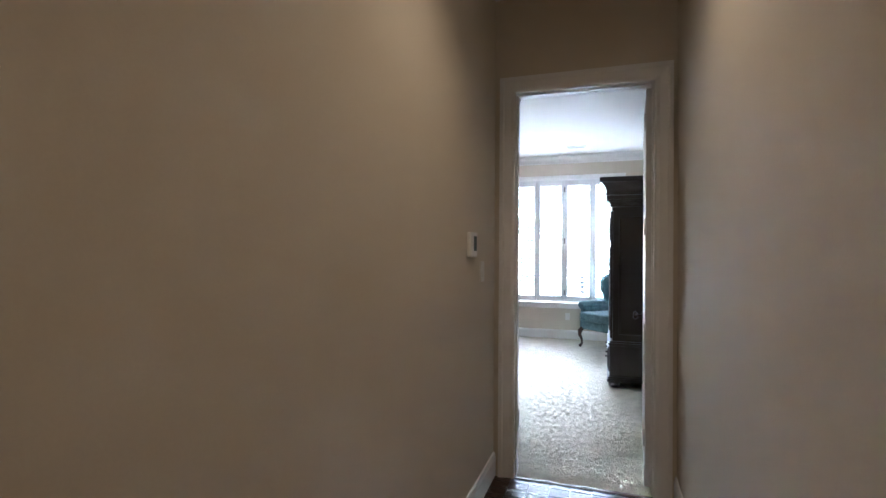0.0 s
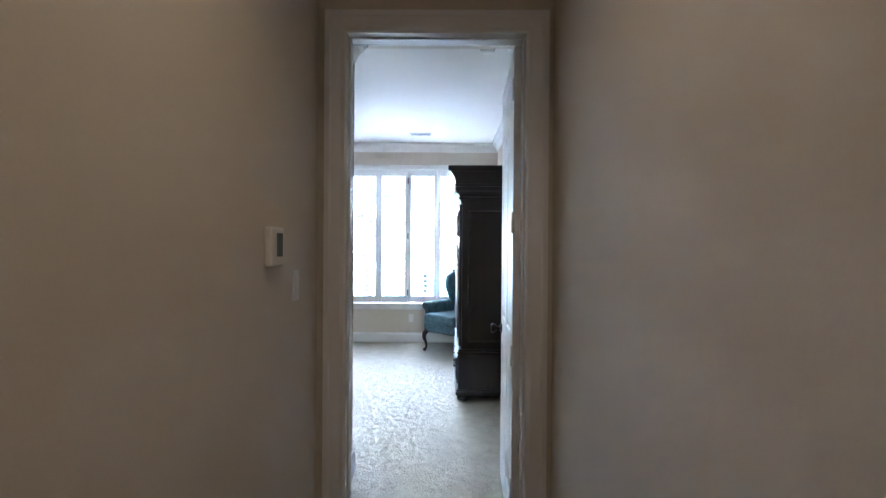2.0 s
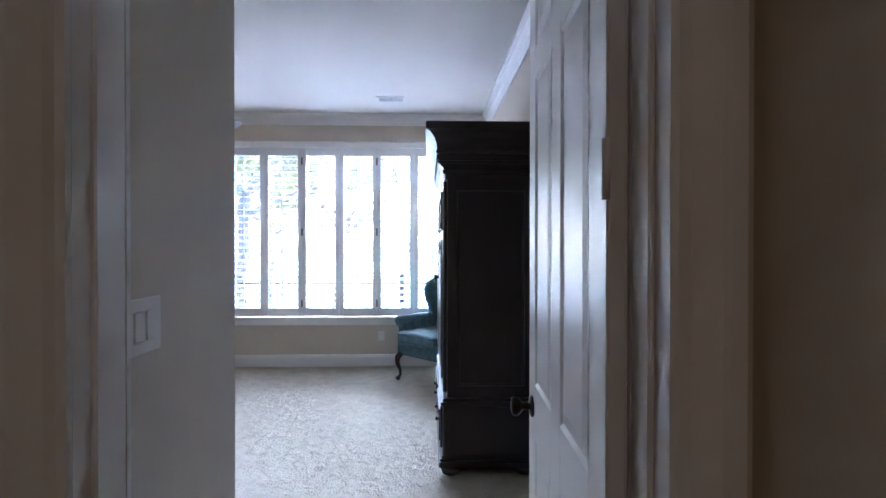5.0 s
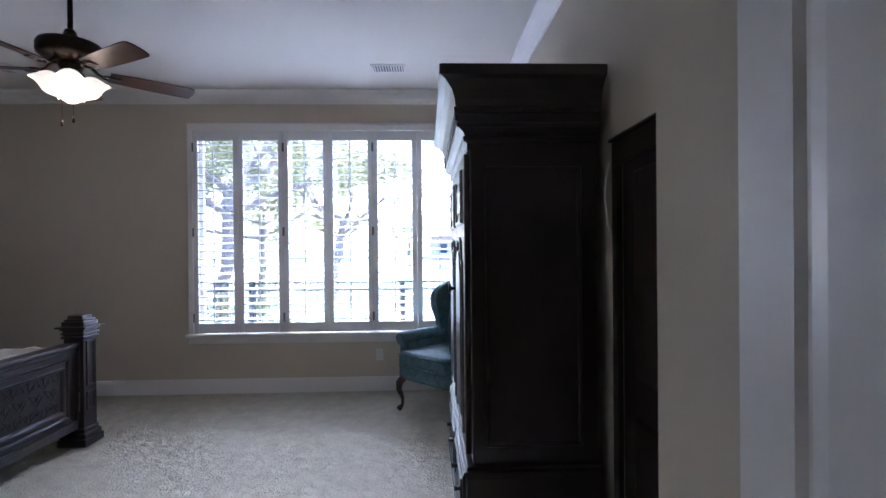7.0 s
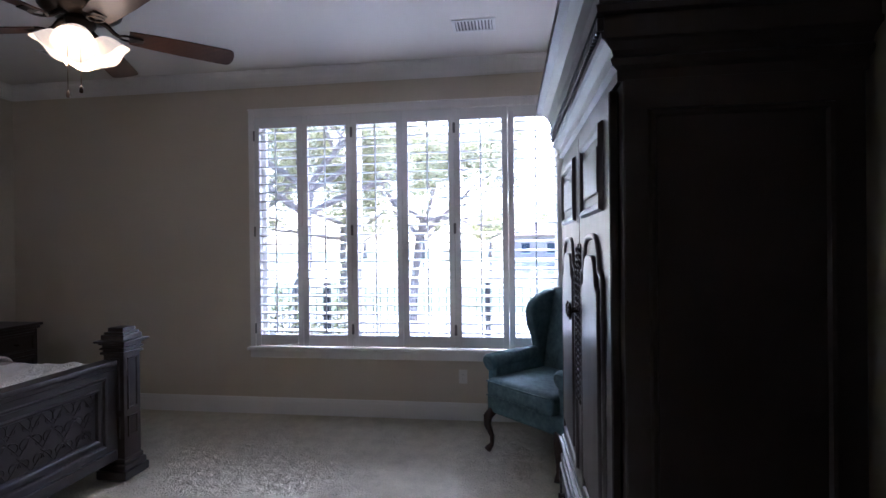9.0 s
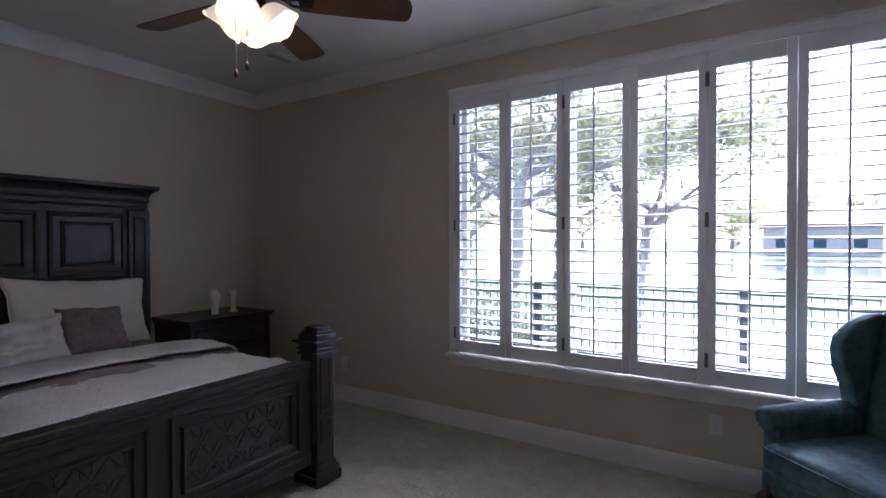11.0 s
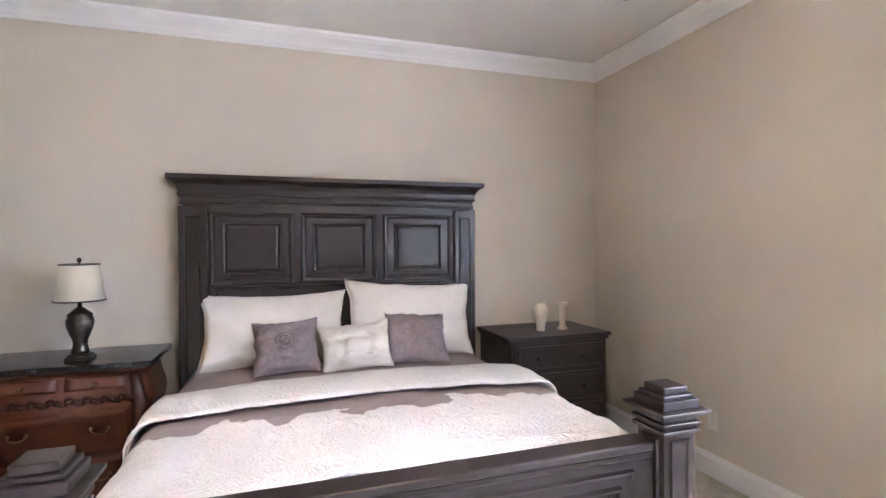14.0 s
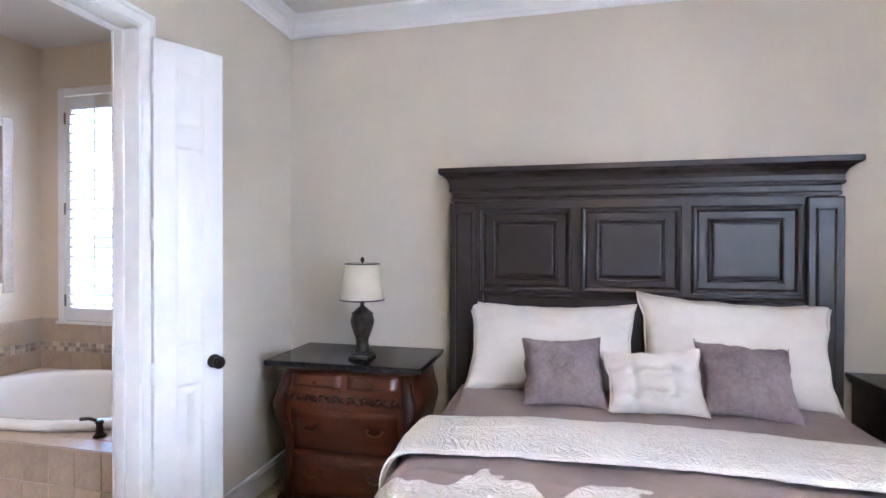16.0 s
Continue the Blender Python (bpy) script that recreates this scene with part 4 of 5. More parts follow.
for y0, y1, hand in ((AY0 + 0.05, 3.112, 1), (3.118, AY1 - 0.05, -1)):
    dr = part("door", B(AX - 0.026, AX - 0.001, y0, y1, 0.51, 1.885, 0.004), M["dark"], arm)
    bm = bmesh.new()
    frame_moulding(bm, "x", AX - 0.026, -1, y0 + 0.085, y1 - 0.085, 1.57, 1.83, 0.030, 0.014)
    box(bm, AX - 0.034, AX - 0.0255, y0 + 0.15, y1 - 0.15, 1.63, 1.77, 0.006, 2)
    part("upper_panel", bm, M["dark"], dr)
    bm = bmesh.new()
    a, b, z0, z1 = y0 + 0.085, y1 - 0.085, 0.585, 1.50
    m = (a + b) / 2
    # square foot, cut shoulders and a shallow ogee crown
    half = [(b, z0), (b, z1 - 0.135), (b - 0.012, z1 - 0.120), (b - 0.045, z1 - 0.112), (b - 0.058, z1 - 0.100), (b - 0.066, z1 - 0.060), (b - 0.090, z1 - 0.022), (b - 0.125, z1 - 0.004), (b - 0.15, z1)]
    outline = half + [(2 * m - y, z) for y, z in reversed(half)]
    tube([(AX - 0.027, y, z) for y, z in outline + outline[:1]], 0.011, 8, bm, False)
    part("panel_moulding", bm, M["dark"], dr)
    part("shaped_panel", outline_solid([(m + (y - m) * 0.76, 1.04 + (z - 1.04) * 0.87) for y, z in outline], 0.022, AX - 0.030, 0.008), M["dark"], dr)
    ye = y1 - 0.03 if hand > 0 else y0 + 0.03
    bm = bmesh.new()
    box(bm, AX - 0.030, AX - 0.0255, ye - 0.014, ye + 0.014, 0.86, 1.48, 0.003)
    for k in range(24):
        z = 0.875 + k * 0.025
        tube([(AX - 0.028, ye - 0.013, z - 0.006), (AX - 0.033, ye - 0.004, z + 0.008), (AX - 0.033, ye + 0.004, z + 0.002), (AX - 0.028, ye + 0.013, z + 0.016)], [0.004, 0.0075, 0.0075, 0.004], 6, bm)
    tagged(part("carved_strip", bm, M["carved"], dr), "carved twisted edge strip", "", "", "stuff")
    bm = lathe([(0.018, 0), (0.016, 0.004), (0.007, 0.008), (0.007, 0.03), (0.013, 0.036), (0.013, 0.046), (0.006, 0.05)], n=14)
    bmesh.ops.transform(bm, matrix=pose(AX - 0.026, ye, 1.225, 0, -90, 0), verts=bm.verts[:])
    tube([(AX - 0.070, ye + 0.028 * math.cos(t_), 1.225 + 0.028 * math.sin(t_)) for t_ in [k * math.tau / 16 for k in range(17)]], 0.005, 6, bm)
    part("ring_pull", bm, M["bronze"], dr, "dark bronze ring pull")
whole("power_cable", tube([(1.259, 2.475, 1.52), (1.244, 2.455, 1.55), (1.228, 2.44, 1.62), (1.222, 2.435, 1.68), (1.228, 2.44, 1.74), (1.244, 2.455, 1.80), (1.259, 2.475, 1.83)], 0.004, 8),
      M["plastic"], "pale cable looping out of the wall beside the wardrobe", "cable")

# ---- wing chair ----
ch = thing("wing_chair", pose(0.645, 4.775, 0, 0, 0, -45), "teal damask wing chair with dark cabriole legs", "armchair", local=True)


def soft(x0, x1, y0, y1, z0, z1, r=0.04):
    bm = B(x0, x1, y0, y1, z0, z1, r, 4)
    for f in bm.faces:
        f.smooth = True
    return bm


part("seat_frame", soft(-0.345, 0.345, -0.33, 0.30, 0.27, 0.40, 0.03), M["teal"], ch)
bm = soft(-0.30, 0.30, -0.38, 0.24, 0.395, 0.53, 0.05)
for v in bm.verts:
    if v.co.z > 0.46:
        v.co.z += 0.02 * (1 - (v.co.x / 0.32) ** 2)
seat = part("seat_cushion", bm, M["teal"], ch)
for z in (0.415, 0.515):
    part("welt", tube([(-0.29, -0.375, z), (-0.15, -0.384, z), (0.15, -0.384, z), (0.29, -0.375, z)], 0.006, 6), M["teal"], seat)
bk = bmesh.new()
g = []
for j in range(15):
    v = j / 14
    row = []
    for i in range(15):
        u = -1 + i / 7
        w = 0.285 + 0.02 * math.sin(v * 3.1)
        topz = 1.13 + 0.035 * (1 - u * u)
        z = 0.42 + (topz - 0.42) * v
        y = 0.20 + 0.16 * v - 0.05 * (1 - u * u) * math.sin(math.pi * v) ** 0.7
        row.append(bk.verts.new((u * w, y, z)))
    g.append(row)
for a, b in zip(g, g[1:]):
    for k in range(14):
        bk.faces.new((a[k], a[k + 1], b[k + 1], b[k])).smooth = True
geo = bmesh.ops.extrude_face_region(bk, geom=bk.faces[:])
for v in geo["geom"]:
    if isinstance(v, bmesh.types.BMVert):
        v.co.y += 0.10
bmesh.ops.recalc_face_normals(bk, faces=bk.faces[:])
part("backrest", bk, M["teal"], ch)
WING = [(0.34, 0.55), (0.40, 1.10), (0.37, 1.125), (0.30, 1.12), (0.20, 1.09), (0.11, 1.03), (0.085, 0.96), (0.10, 0.86), (0.14, 0.78), (0.165, 0.70), (0.16, 0.62), (0.16, 0.55)]
for s in (-1, 1):
    part("wing", outline_solid(WING, 0.075, s * 0.315, 0.025), M["teal"], ch)
    bm = soft(s * 0.325 - 0.045, s * 0.325 + 0.045, -0.29, 0.32, 0.36, 0.62, 0.02)
    arm_ = part("arm", bm, M["teal"], ch)
    bm = tube([(s * 0.33, -0.325, 0.625), (s * 0.33, -0.31, 0.63), (s * 0.33, 0.0, 0.635), (s * 0.325, 0.22, 0.64)], [0.05, 0.062, 0.062, 0.055], 16)
    part("arm_roll", bm, M["teal"], arm_)
    bm = tube([(s * 0.30, -0.30, 0.29), (s * 0.325, -0.335, 0.24), (s * 0.325, -0.34, 0.18), (s * 0.305, -0.315, 0.10), (s * 0.305, -0.315, 0.045), (s * 0.318, -0.335, 0.015), (s * 0.325, -0.345, 0.0)],
              [0.035, 0.034, 0.026, 0.017, 0.015, 0.024, 0.026], 12)
    part("leg", bm, M["chair_wood"], ch, "dark cabriole leg")
    part("leg", tube([(s * 0.29, 0.29, 0.29), (s * 0.29, 0.31, 0.15), (s * 0.29, 0.36, 0.0)], [0.026, 0.022, 0.016], 10), M["chair_wood"], ch, "dark raked back leg")

# ---- ceiling fan ----
FC = (-1.617, 3.225)
fan = thing("ceiling_fan", (FC[0], FC[1], H), "dark bronze ceiling fan with five walnut blades and lit glass shades", "ceiling fan")
part("canopy", lathe([(0.02, -0.09), (0.045, -0.07), (0.07, -0.03), (0.075, 0.0)], (*FC, H)), M["bronze"], fan)
part("down_rod", tube([(*FC, 2.70), (*FC, H - 0.06)], 0.014, 12), M["bronze"], fan)
part("motor", lathe([(0.045, 2.545), (0.09, 2.555), (0.145, 2.572), (0.162, 2.586), (0.165, 2.60), (0.165, 2.635), (0.155, 2.655), (0.10, 2.675), (0.04, 2.685), (0.03, 2.73), (0.02, 2.74)], (*FC, 0), 36), M["bronze"], fan)
part("switch_housing", lathe([(0.008, 2.405), (0.018, 2.410), (0.022, 2.425), (0.026, 2.440), (0.044, 2.456), (0.050, 2.470), (0.046, 2.495), (0.060, 2.522), (0.064, 2.55)], (*FC, 0)), M["bronze"], fan)
for k in range(5):
    a = radians(42.5 + 72 * k)
    m = Matrix.Translation((*FC, 2.512)) @ Matrix.Rotation(a, 4, "Z")
    bm = bmesh.new()
    tube([(0.06, 0, 0.045), (0.10, 0, 0.030), (0.13, 0, 0.0), (0.155, 0, -0.012)], [0.014, 0.012, 0.010, 0.009], 8, bm)
    tube([(0.15 + 0.035 - 0.035 * math.cos(q), 0.032 * math.sin(q), -0.012) for q in [i * math.tau / 14 for i in range(15)]], 0.006, 6, bm, False)
    box(bm, 0.19, 0.25, -0.03, 0.03, -0.016, -0.009, 0.003)
    bmesh.ops.transform(bm, matrix=m, verts=bm.verts[:])
    iron = part("blade_iron", bm, M["bronze"], fan)
    bm = bmesh.new()
    edge_ = [(0.19, 0.052), (0.30, 0.062), (0.45, 0.068), (0.60, 0.070), (0.642, 0.068), (0.655, 0.058), (0.664, 0.03), (0.666, 0.0)]
    edge_ += [(x, -y) for x, y in reversed(edge_[:-1])]
    lo_ = [bm.verts.new((x, y, -0.006)) for x, y in edge_]
    up_ = [bm.verts.new((x, y, 0.0)) for x, y in edge_]
    for i in range(len(edge_)):
        bm.faces.new((lo_[i], lo_[(i + 1) % len(edge_)], up_[(i + 1) % len(edge_)], up_[i]))
    bm.faces.new(lo_)
    bm.faces.new(up_)
    bmesh.ops.recalc_face_normals(bm, faces=bm.faces[:])
    bmesh.ops.transform(bm, matrix=m @ pose(0, 0, -0.004, -13, 0, 0), verts=bm.verts[:])
    part("blade", bm, M["blade"], fan, "walnut fan blade")
for k in range(4):
    a = radians(-57 + 90 * k)
    bm = bmesh.new()
    n = 40
    prof = [(0.028, 0.0), (0.046, 0.008), (0.064, 0.026), (0.076, 0.050), (0.085, 0.078), (0.094, 0.104), (0.098, 0.110)]
    rings = []
    for r, z in prof:
        q = z / 0.110
        rings.append([bm.verts.new((r * (1 + 0.03 * q ** 3 * math.cos(4 * i * math.tau / n)) * math.cos(i * math.tau / n), r * (1 + 0.03 * q ** 3 * math.cos(4 * i * math.tau / n)) * math.sin(i * math.tau / n),
                                    z + 0.007 * q ** 3 * math.cos(4 * i * math.tau / n))) for i in range(n)])
    for p_, q_ in zip(rings, rings[1:]):
        for i in range(n):
            bm.faces.new((p_[i], p_[(i + 1) % n], q_[(i + 1) % n], q_[i])).smooth = True
    bm.faces.new(rings[0])
    m = Matrix.Translation((*FC, 2.462)) @ Matrix.Rotation(a, 4, "Z") @ pose(0.060, 0, 0.0, 0, 140, 0)
    bmesh.ops.transform(bm, matrix=m @ Matrix.Scale(0.88, 4), verts=bm.verts[:])
    sh = part("glass_shade", bm, M["bulb_glass"], fan, "lit scalloped frosted glass shade")
    part("bulb", tube([m @ Vector((0, 0, 0.01)), m @ Vector((0, 0, 0.03)), m @ Vector((0, 0, 0.05)), m @ Vector((0, 0, 0.066))], [0.014, 0.026, 0.028, 0.012], 12), M["bulb"], sh, "glowing warm bulb")
    part("socket", tube([m @ Vector((0, 0, -0.036)), m @ Vector((0, 0, -0.002))], [0.018, 0.020], 12), M["bronze"], fan)
for dx, dy, z in ((0.055, -0.06, 2.185), (0.0, -0.072, 2.162)):
    bm = tube([(FC[0] + dx, FC[1] + dy, 2.40), (FC[0] + dx, FC[1] + dy, z + 0.03)], 0.0016, 5)
    pc = part("pull_chain", bm, M["brass"], fan)
    part("chain_fob", lathe([(0.003, 0.035), (0.007, 0.02), (0.008, 0.005), (0.004, 0.0)], (FC[0] + dx, FC[1] + dy, z), 10), M["blade"], pc, "turned wooden fob")
lamp("fan_lamp", "POINT", (FC[0], FC[1], 2.30), 0.30, WARM, 0.08)

# ---- nightstand by the window wall, with vases ----
ns = thing("nightstand", (-4.02, 4.64, 0), "black-brown wooden nightstand with drawers beside the bed", "nightstand")
N0, N1, NX = 4.25, 5.045, -3.815
part("body", B(-4.37, NX, N0, N1, 0.09, 0.797, 0.004), M["dark"], ns)
bm = B(-4.375, NX + 0.028, N0 - 0.03, N1 + 0.03, 0.823, 0.848, 0.007, 2)
box(bm, -4.372, NX + 0.014, N0 - 0.016, N1 + 0.016, 0.7972, 0.8228, 0.006, 2)
part("top", bm, M["dark_h"], ns)
part("plinth", B(-4.372, NX + 0.014, N0 - 0.014, N1 + 0.014, 0.0, 0.088, 0.008, 2), M["dark_h"], ns)
for z0, z1 in ((0.115, 0.335), (0.355, 0.575), (0.595, 0.775)):
    dr = part("drawer", B(NX, NX + 0.014, N0 + 0.03, N1 - 0.03, z0, z1, 0.004, 2), M["dark_h"], ns)
    bm = bmesh.new()
    frame_moulding(bm, "x", NX + 0.014, 1, N0 + 0.05, N1 - 0.05, z0 + 0.02, z1 - 0.02, 0.018, 0.008)
    part("drawer_panel", bm, M["dark_h"], dr)
    for y in (4.46, 4.835):
        bm = lathe([(0.012, 0), (0.006, 0.006), (0.006, 0.012), (0.014, 0.02), (0.008, 0.028)], n=12)
        bmesh.ops.transform(bm, matrix=pose(NX + 0.014, y, (z0 + z1) / 2, 0, 90, 0), verts=bm.verts[:])
        part("knob", bm, M["bronze"], dr, "dark knob")
whole("vase", lathe([(0.030, 0.0), (0.034, 0.008), (0.030, 0.02), (0.040, 0.07), (0.052, 0.12), (0.056, 0.155), (0.048, 0.19), (0.032, 0.205), (0.030, 0.212), (0.037, 0.222), (0.030, 0.222), (0.022, 0.20)], (-4.02, 4.605, 0.848)),
      M["ceramic"], "ivory ceramic vase on the nightstand", "vase")
whole("candle_holder", lathe([(0.040, 0.0), (0.042, 0.008), (0.026, 0.025), (0.020, 0.06), (0.026, 0.09), (0.022, 0.13), (0.028, 0.175), (0.040, 0.198), (0.041, 0.208), (0.032, 0.208)], (-4.02, 4.795, 0.848)),
      M["ceramic"], "ivory turned candle holder on the nightstand", "candle holder")

# ---- bombe chest, with lamp ----
cs = thing("chest", (-4.1, 1.55, 0), "cherry bombe chest of drawers with black stone top", "chest of drawers")
C0, C1, CX = 1.19, 1.93, -3.92


def chest_out(z):
    """Swell of the chest at a height."""
    return 0.045 * math.exp(-((z - 0.60) / 0.12) ** 2) + 0.07 * max(0, 0.32 - z) ** 1.2 + 0.012


bm = bmesh.new()
rings = []
for k in range(25):
    z = 0.07 + k * 0.745 / 24
    o = chest_out(z)
    r = []
    for x, y in ((-4.372, C0 - o), (CX - 0.05 + o, C0 - o), (CX - 0.012 + o, C0 + 0.01 - o * 0.8), (CX + o, C0 + 0.05)):
        r.append((x, y))
    r += [(CX + o + 0.012, (C0 + C1) / 2)]
    r += [(x, C0 + C1 - y) for x, y in reversed(r[:4])]
    rings.append([bm.verts.new((x, y, z)) for x, y in r])
for a, b in zip(rings, rings[1:]):
    for k in range(len(a)):
        f = bm.faces.new((a[k], a[(k + 1) % len(a)], b[(k + 1) % len(b)], b[k]))
        f.smooth = True
bm.faces.new(list(reversed(rings[0])))
bm.faces.new(rings[-1])
part("body", bm, M["cherry"], cs)
bm = B(-4.38, -3.835, 1.085, 2.02, 0.832, 0.864, 0.010, 3)
part("stone_top", bm, M["granite"], cs, "polished black stone top")
part("top_moulding", B(-4.375, -3.865, 1.12, 1.99, 0.812, 0.8318, 0.007, 2), M["cherry_dark"], cs)
part("plinth", B(-4.372, CX + 0.05, C0 - 0.045, C1 + 0.045, 0.0, 0.08, 0.02, 3), M["cherry_dark"], cs)


def chest_front(y0, y1, z0, z1, name, material, proud=0.012):
    bm = bmesh.new()
    n = 8
    g = []
    for j in range(n + 1):
        z = z0 + (z1 - z0) * j / n
        row = []
        for i in range(7):
            y = y0 + (y1 - y0) * i / 6
            x = CX + chest_out(z) + 0.012 * (1 - abs(y - (C0 + C1) / 2) / ((C1 - C0) / 2 - 0.05)) + proud
            edge_in = 0.010 if i in (0, 6) or j in (0, n) else 0
            row.append(bm.verts.new((x - edge_in, y, z)))
        g.append(row)
    for a, b in zip(g, g[1:]):
        for k in range(6):
            bm.faces.new((a[k], a[k + 1], b[k + 1], b[k])).smooth = True
    geo = bmesh.ops.extrude_face_region(bm, geom=bm.faces[:])
    for v in geo["geom"]:
        if isinstance(v, bmesh.types.BMVert):
            v.co.x -= 0.03
    bmesh.ops.recalc_face_normals(bm, faces=bm.faces[:])
    return part(name, bm, material, cs)


MID = (C0 + C1) / 2
drawers = [chest_front(C0 + 0.06, MID - 0.02, 0.715, 0.79, "drawer", M["cherry"]), chest_front(MID + 0.02, C1 - 0.06, 0.715, 0.79, "drawer", M["cherry"]),
           chest_front(C0 + 0.055, C1 - 0.055, 0.345, 0.60, "drawer", M["cherry"]), chest_front(C0 + 0.055, C1 - 0.055, 0.10, 0.325, "drawer", M["cherry"])]
for k, y in ((0, MID - 0.17), (1, MID + 0.17)):
    bm = lathe([(0.010, 0), (0.005, 0.006), (0.005, 0.012), (0.011, 0.02), (0.006, 0.026)], n=12)
    bmesh.ops.transform(bm, matrix=pose(CX + 0.055, y, 0.752, 0, 90, 0), verts=bm.verts[:])
    part("knob", bm, M["brass"], drawers[k], "small brass knob")
for k, z, x in ((2, 0.49, CX + 0.058), (3, 0.225, CX + 0.045)):
    for y in (MID - 0.19, MID + 0.19):
        bm = bmesh.new()
        for s in (-1, 1):
            tube([(x - 0.004, y + s * 0.042, z + 0.012), (x + 0.012, y + s * 0.042, z + 0.012)], [0.010, 0.006], 8, bm)
        tube([(x + 0.011, y + 0.042 * c, z + 0.012 - 0.028 * math.sqrt(max(0, 1 - c * c * 0.98))) for c in (-1, -0.85, -0.5, 0, 0.5, 0.85, 1)], 0.0045, 6, bm)
        part("bail_pull", bm, M["brass"], drawers[k], "aged brass bail pull")
bm = bmesh.new()
for k in range(17):
    y = C0 + 0.03 + k * (C1 - C0 - 0.06) / 16
    z = 0.655
    x = CX + chest_out(z) + 0.010
    s = 1 if k % 2 else -1
    pts = [(x, y + s * 0.020 * (1 - u / 9) * math.cos(u * 0.7), z + s * 0.006 + 0.024 * (1 - u / 10) * math.sin(u * 0.7)) for u in range(9)]
    tube(pts, [0.010 - 0.0007 * u for u in range(9)], 6, bm)
    tube([(x, y - 0.025, z - 0.02 * s), (x + 0.010, y, z), (x, y + 0.025, z + 0.02 * s)], [0.003, 0.010, 0.003], 6, bm)
tagged(part("carved_frieze", bm, M["cherry_dark"], cs), "carved leaf frieze", "", "", "stuff")
for y in (C0 + 0.015, C1 - 0.015):
    s = 1 if y > MID else -1
    bm = tube([(CX + chest_out(z) - 0.006, y + s * (chest_out(z) - 0.02), z) for z in (0.08, 0.2, 0.32, 0.44, 0.54, 0.62, 0.70, 0.79)], [0.030, 0.024, 0.024, 0.028, 0.036, 0.040, 0.032, 0.026], 12)
    part("corner_scroll", bm, M["cherry_dark"], cs)
LP = (-4.03, 1.61, 0.864)
tl = thing("table_lamp", LP, "mottled bronze urn table lamp with cream shade", "table lamp")
bm = B(LP[0] - 0.062, LP[0] + 0.062, LP[1] - 0.062, LP[1] + 0.062, LP[2], LP[2] + 0.018, 0.005, 2)
box(bm, LP[0] - 0.05, LP[0] + 0.05, LP[1] - 0.05, LP[1] + 0.05, LP[2] + 0.0182, LP[2] + 0.032, 0.005, 2)
part("base", bm, M["lamp_body"], tl)
part("urn", lathe([(0.048, 0.036), (0.044, 0.056), (0.036, 0.084), (0.038, 0.112), (0.056, 0.157), (0.068, 0.196), (0.070, 0.224), (0.060, 0.252), (0.064, 0.260), (0.042, 0.278), (0.026, 0.293), (0.012, 0.302), (0.010, 0.336)], LP), M["lamp_body"], tl)
bm = bmesh.new()
n = 32
r0 = [bm.verts.new((LP[0] + 0.126 * math.cos(i * math.tau / n), LP[1] + 0.126 * math.sin(i * math.tau / n), LP[2] + 0.340)) for i in range(n)]
r1 = [bm.verts.new((LP[0] + 0.097 * math.cos(i * math.tau / n), LP[1] + 0.097 * math.sin(i * math.tau / n), LP[2] + 0.548)) for i in range(n)]
for i in range(n):
    bm.faces.new((r0[i], r0[(i + 1) % n], r1[(i + 1) % n], r1[i])).smooth = True
shade = part("shade", bm, M["lamp_shade"], tl, "cream pleated linen shade")
sol = shade.modifiers.new("thick", "SOLIDIFY")
sol.thickness = 0.003
for r, z in ((0.128, 0.340), (0.099, 0.548)):
    part("band", tube([(LP[0] + r * math.cos(i * math.tau / 32), LP[1] + r * math.sin(i * math.tau / 32), LP[2] + z) for i in range(33)], 0.004, 6, caps=False), M["dark"], shade, "dark braid band")
part("finial", lathe([(0.004, 0.32), (0.004, 0.556), (0.009, 0.56), (0.013, 0.571), (0.010, 0.582), (0.003, 0.588)], LP, 12), M["bronze"], tl)

# ---- fittings ----
th = thing("thermostat", (HL, -0.63, 1.41), "white wall thermostat with grey screen", "thermostat")
TH = part("case", B(HL, HL + 0.028, -0.665, -0.540, 1.40, 1.533, 0.012, 3), M["plastic"], th)
part("screen", B(HL + 0.0275, HL + 0.0295, -0.620, -0.560, 1.434, 1.513, 0.001), M["screen"], th, "grey display")


def plate(name, m, w, h, gangs, kind, label, group=""):
    p = thing(name, m, label, kind, group, True)
    part("plate", B(-w / 2, w / 2, -0.006, 0, -h / 2, h / 2, 0.003, 2), M["plastic"], p)
    for i in range(gangs):
        x = (i - (gangs - 1) / 2) * 0.046
        if kind == "outlet":
            for z in (-0.02, 0.02):
                s = part("socket", B(x - 0.016, x + 0.016, -0.008, -0.005, z - 0.013, z + 0.013, 0.003), M["plastic"], p)
                # dark strips drawn in place of the shaded slots
                for dx in (-0.006, 0.006):
                    part("slot", B(x + dx - 0.001, x + dx + 0.001, -0.0085, -0.0075, z - 0.004, z + 0.005), M["shadow_box"], s)
        else:
            part("rocker", B(x - 0.016, x + 0.016, -0.010, -0.005, -0.033, 0.033, 0.002), M["plastic"], p)
    return p


plate("light_switch", pose(HL, -0.330, 1.316, 0, 0, 90), 0.075, 0.118, 1, "light switch", "white rocker light switch below the thermostat")
plate("light_switch", pose(XV, 0.392, 1.288, 0, 0, 90), 0.185, 0.122, 3, "light switch", "white three-gang light switch on the vestibule wall")
plate("wall_outlet", pose(-0.055, YN, 0.37), 0.072, 0.118, 1, "outlet", "white wall outlet under the window", "wall outlets")
plate("wall_outlet", pose(-3.14, YN, 0.36), 0.072, 0.118, 1, "outlet", "white wall outlet near the nightstand", "wall outlets")


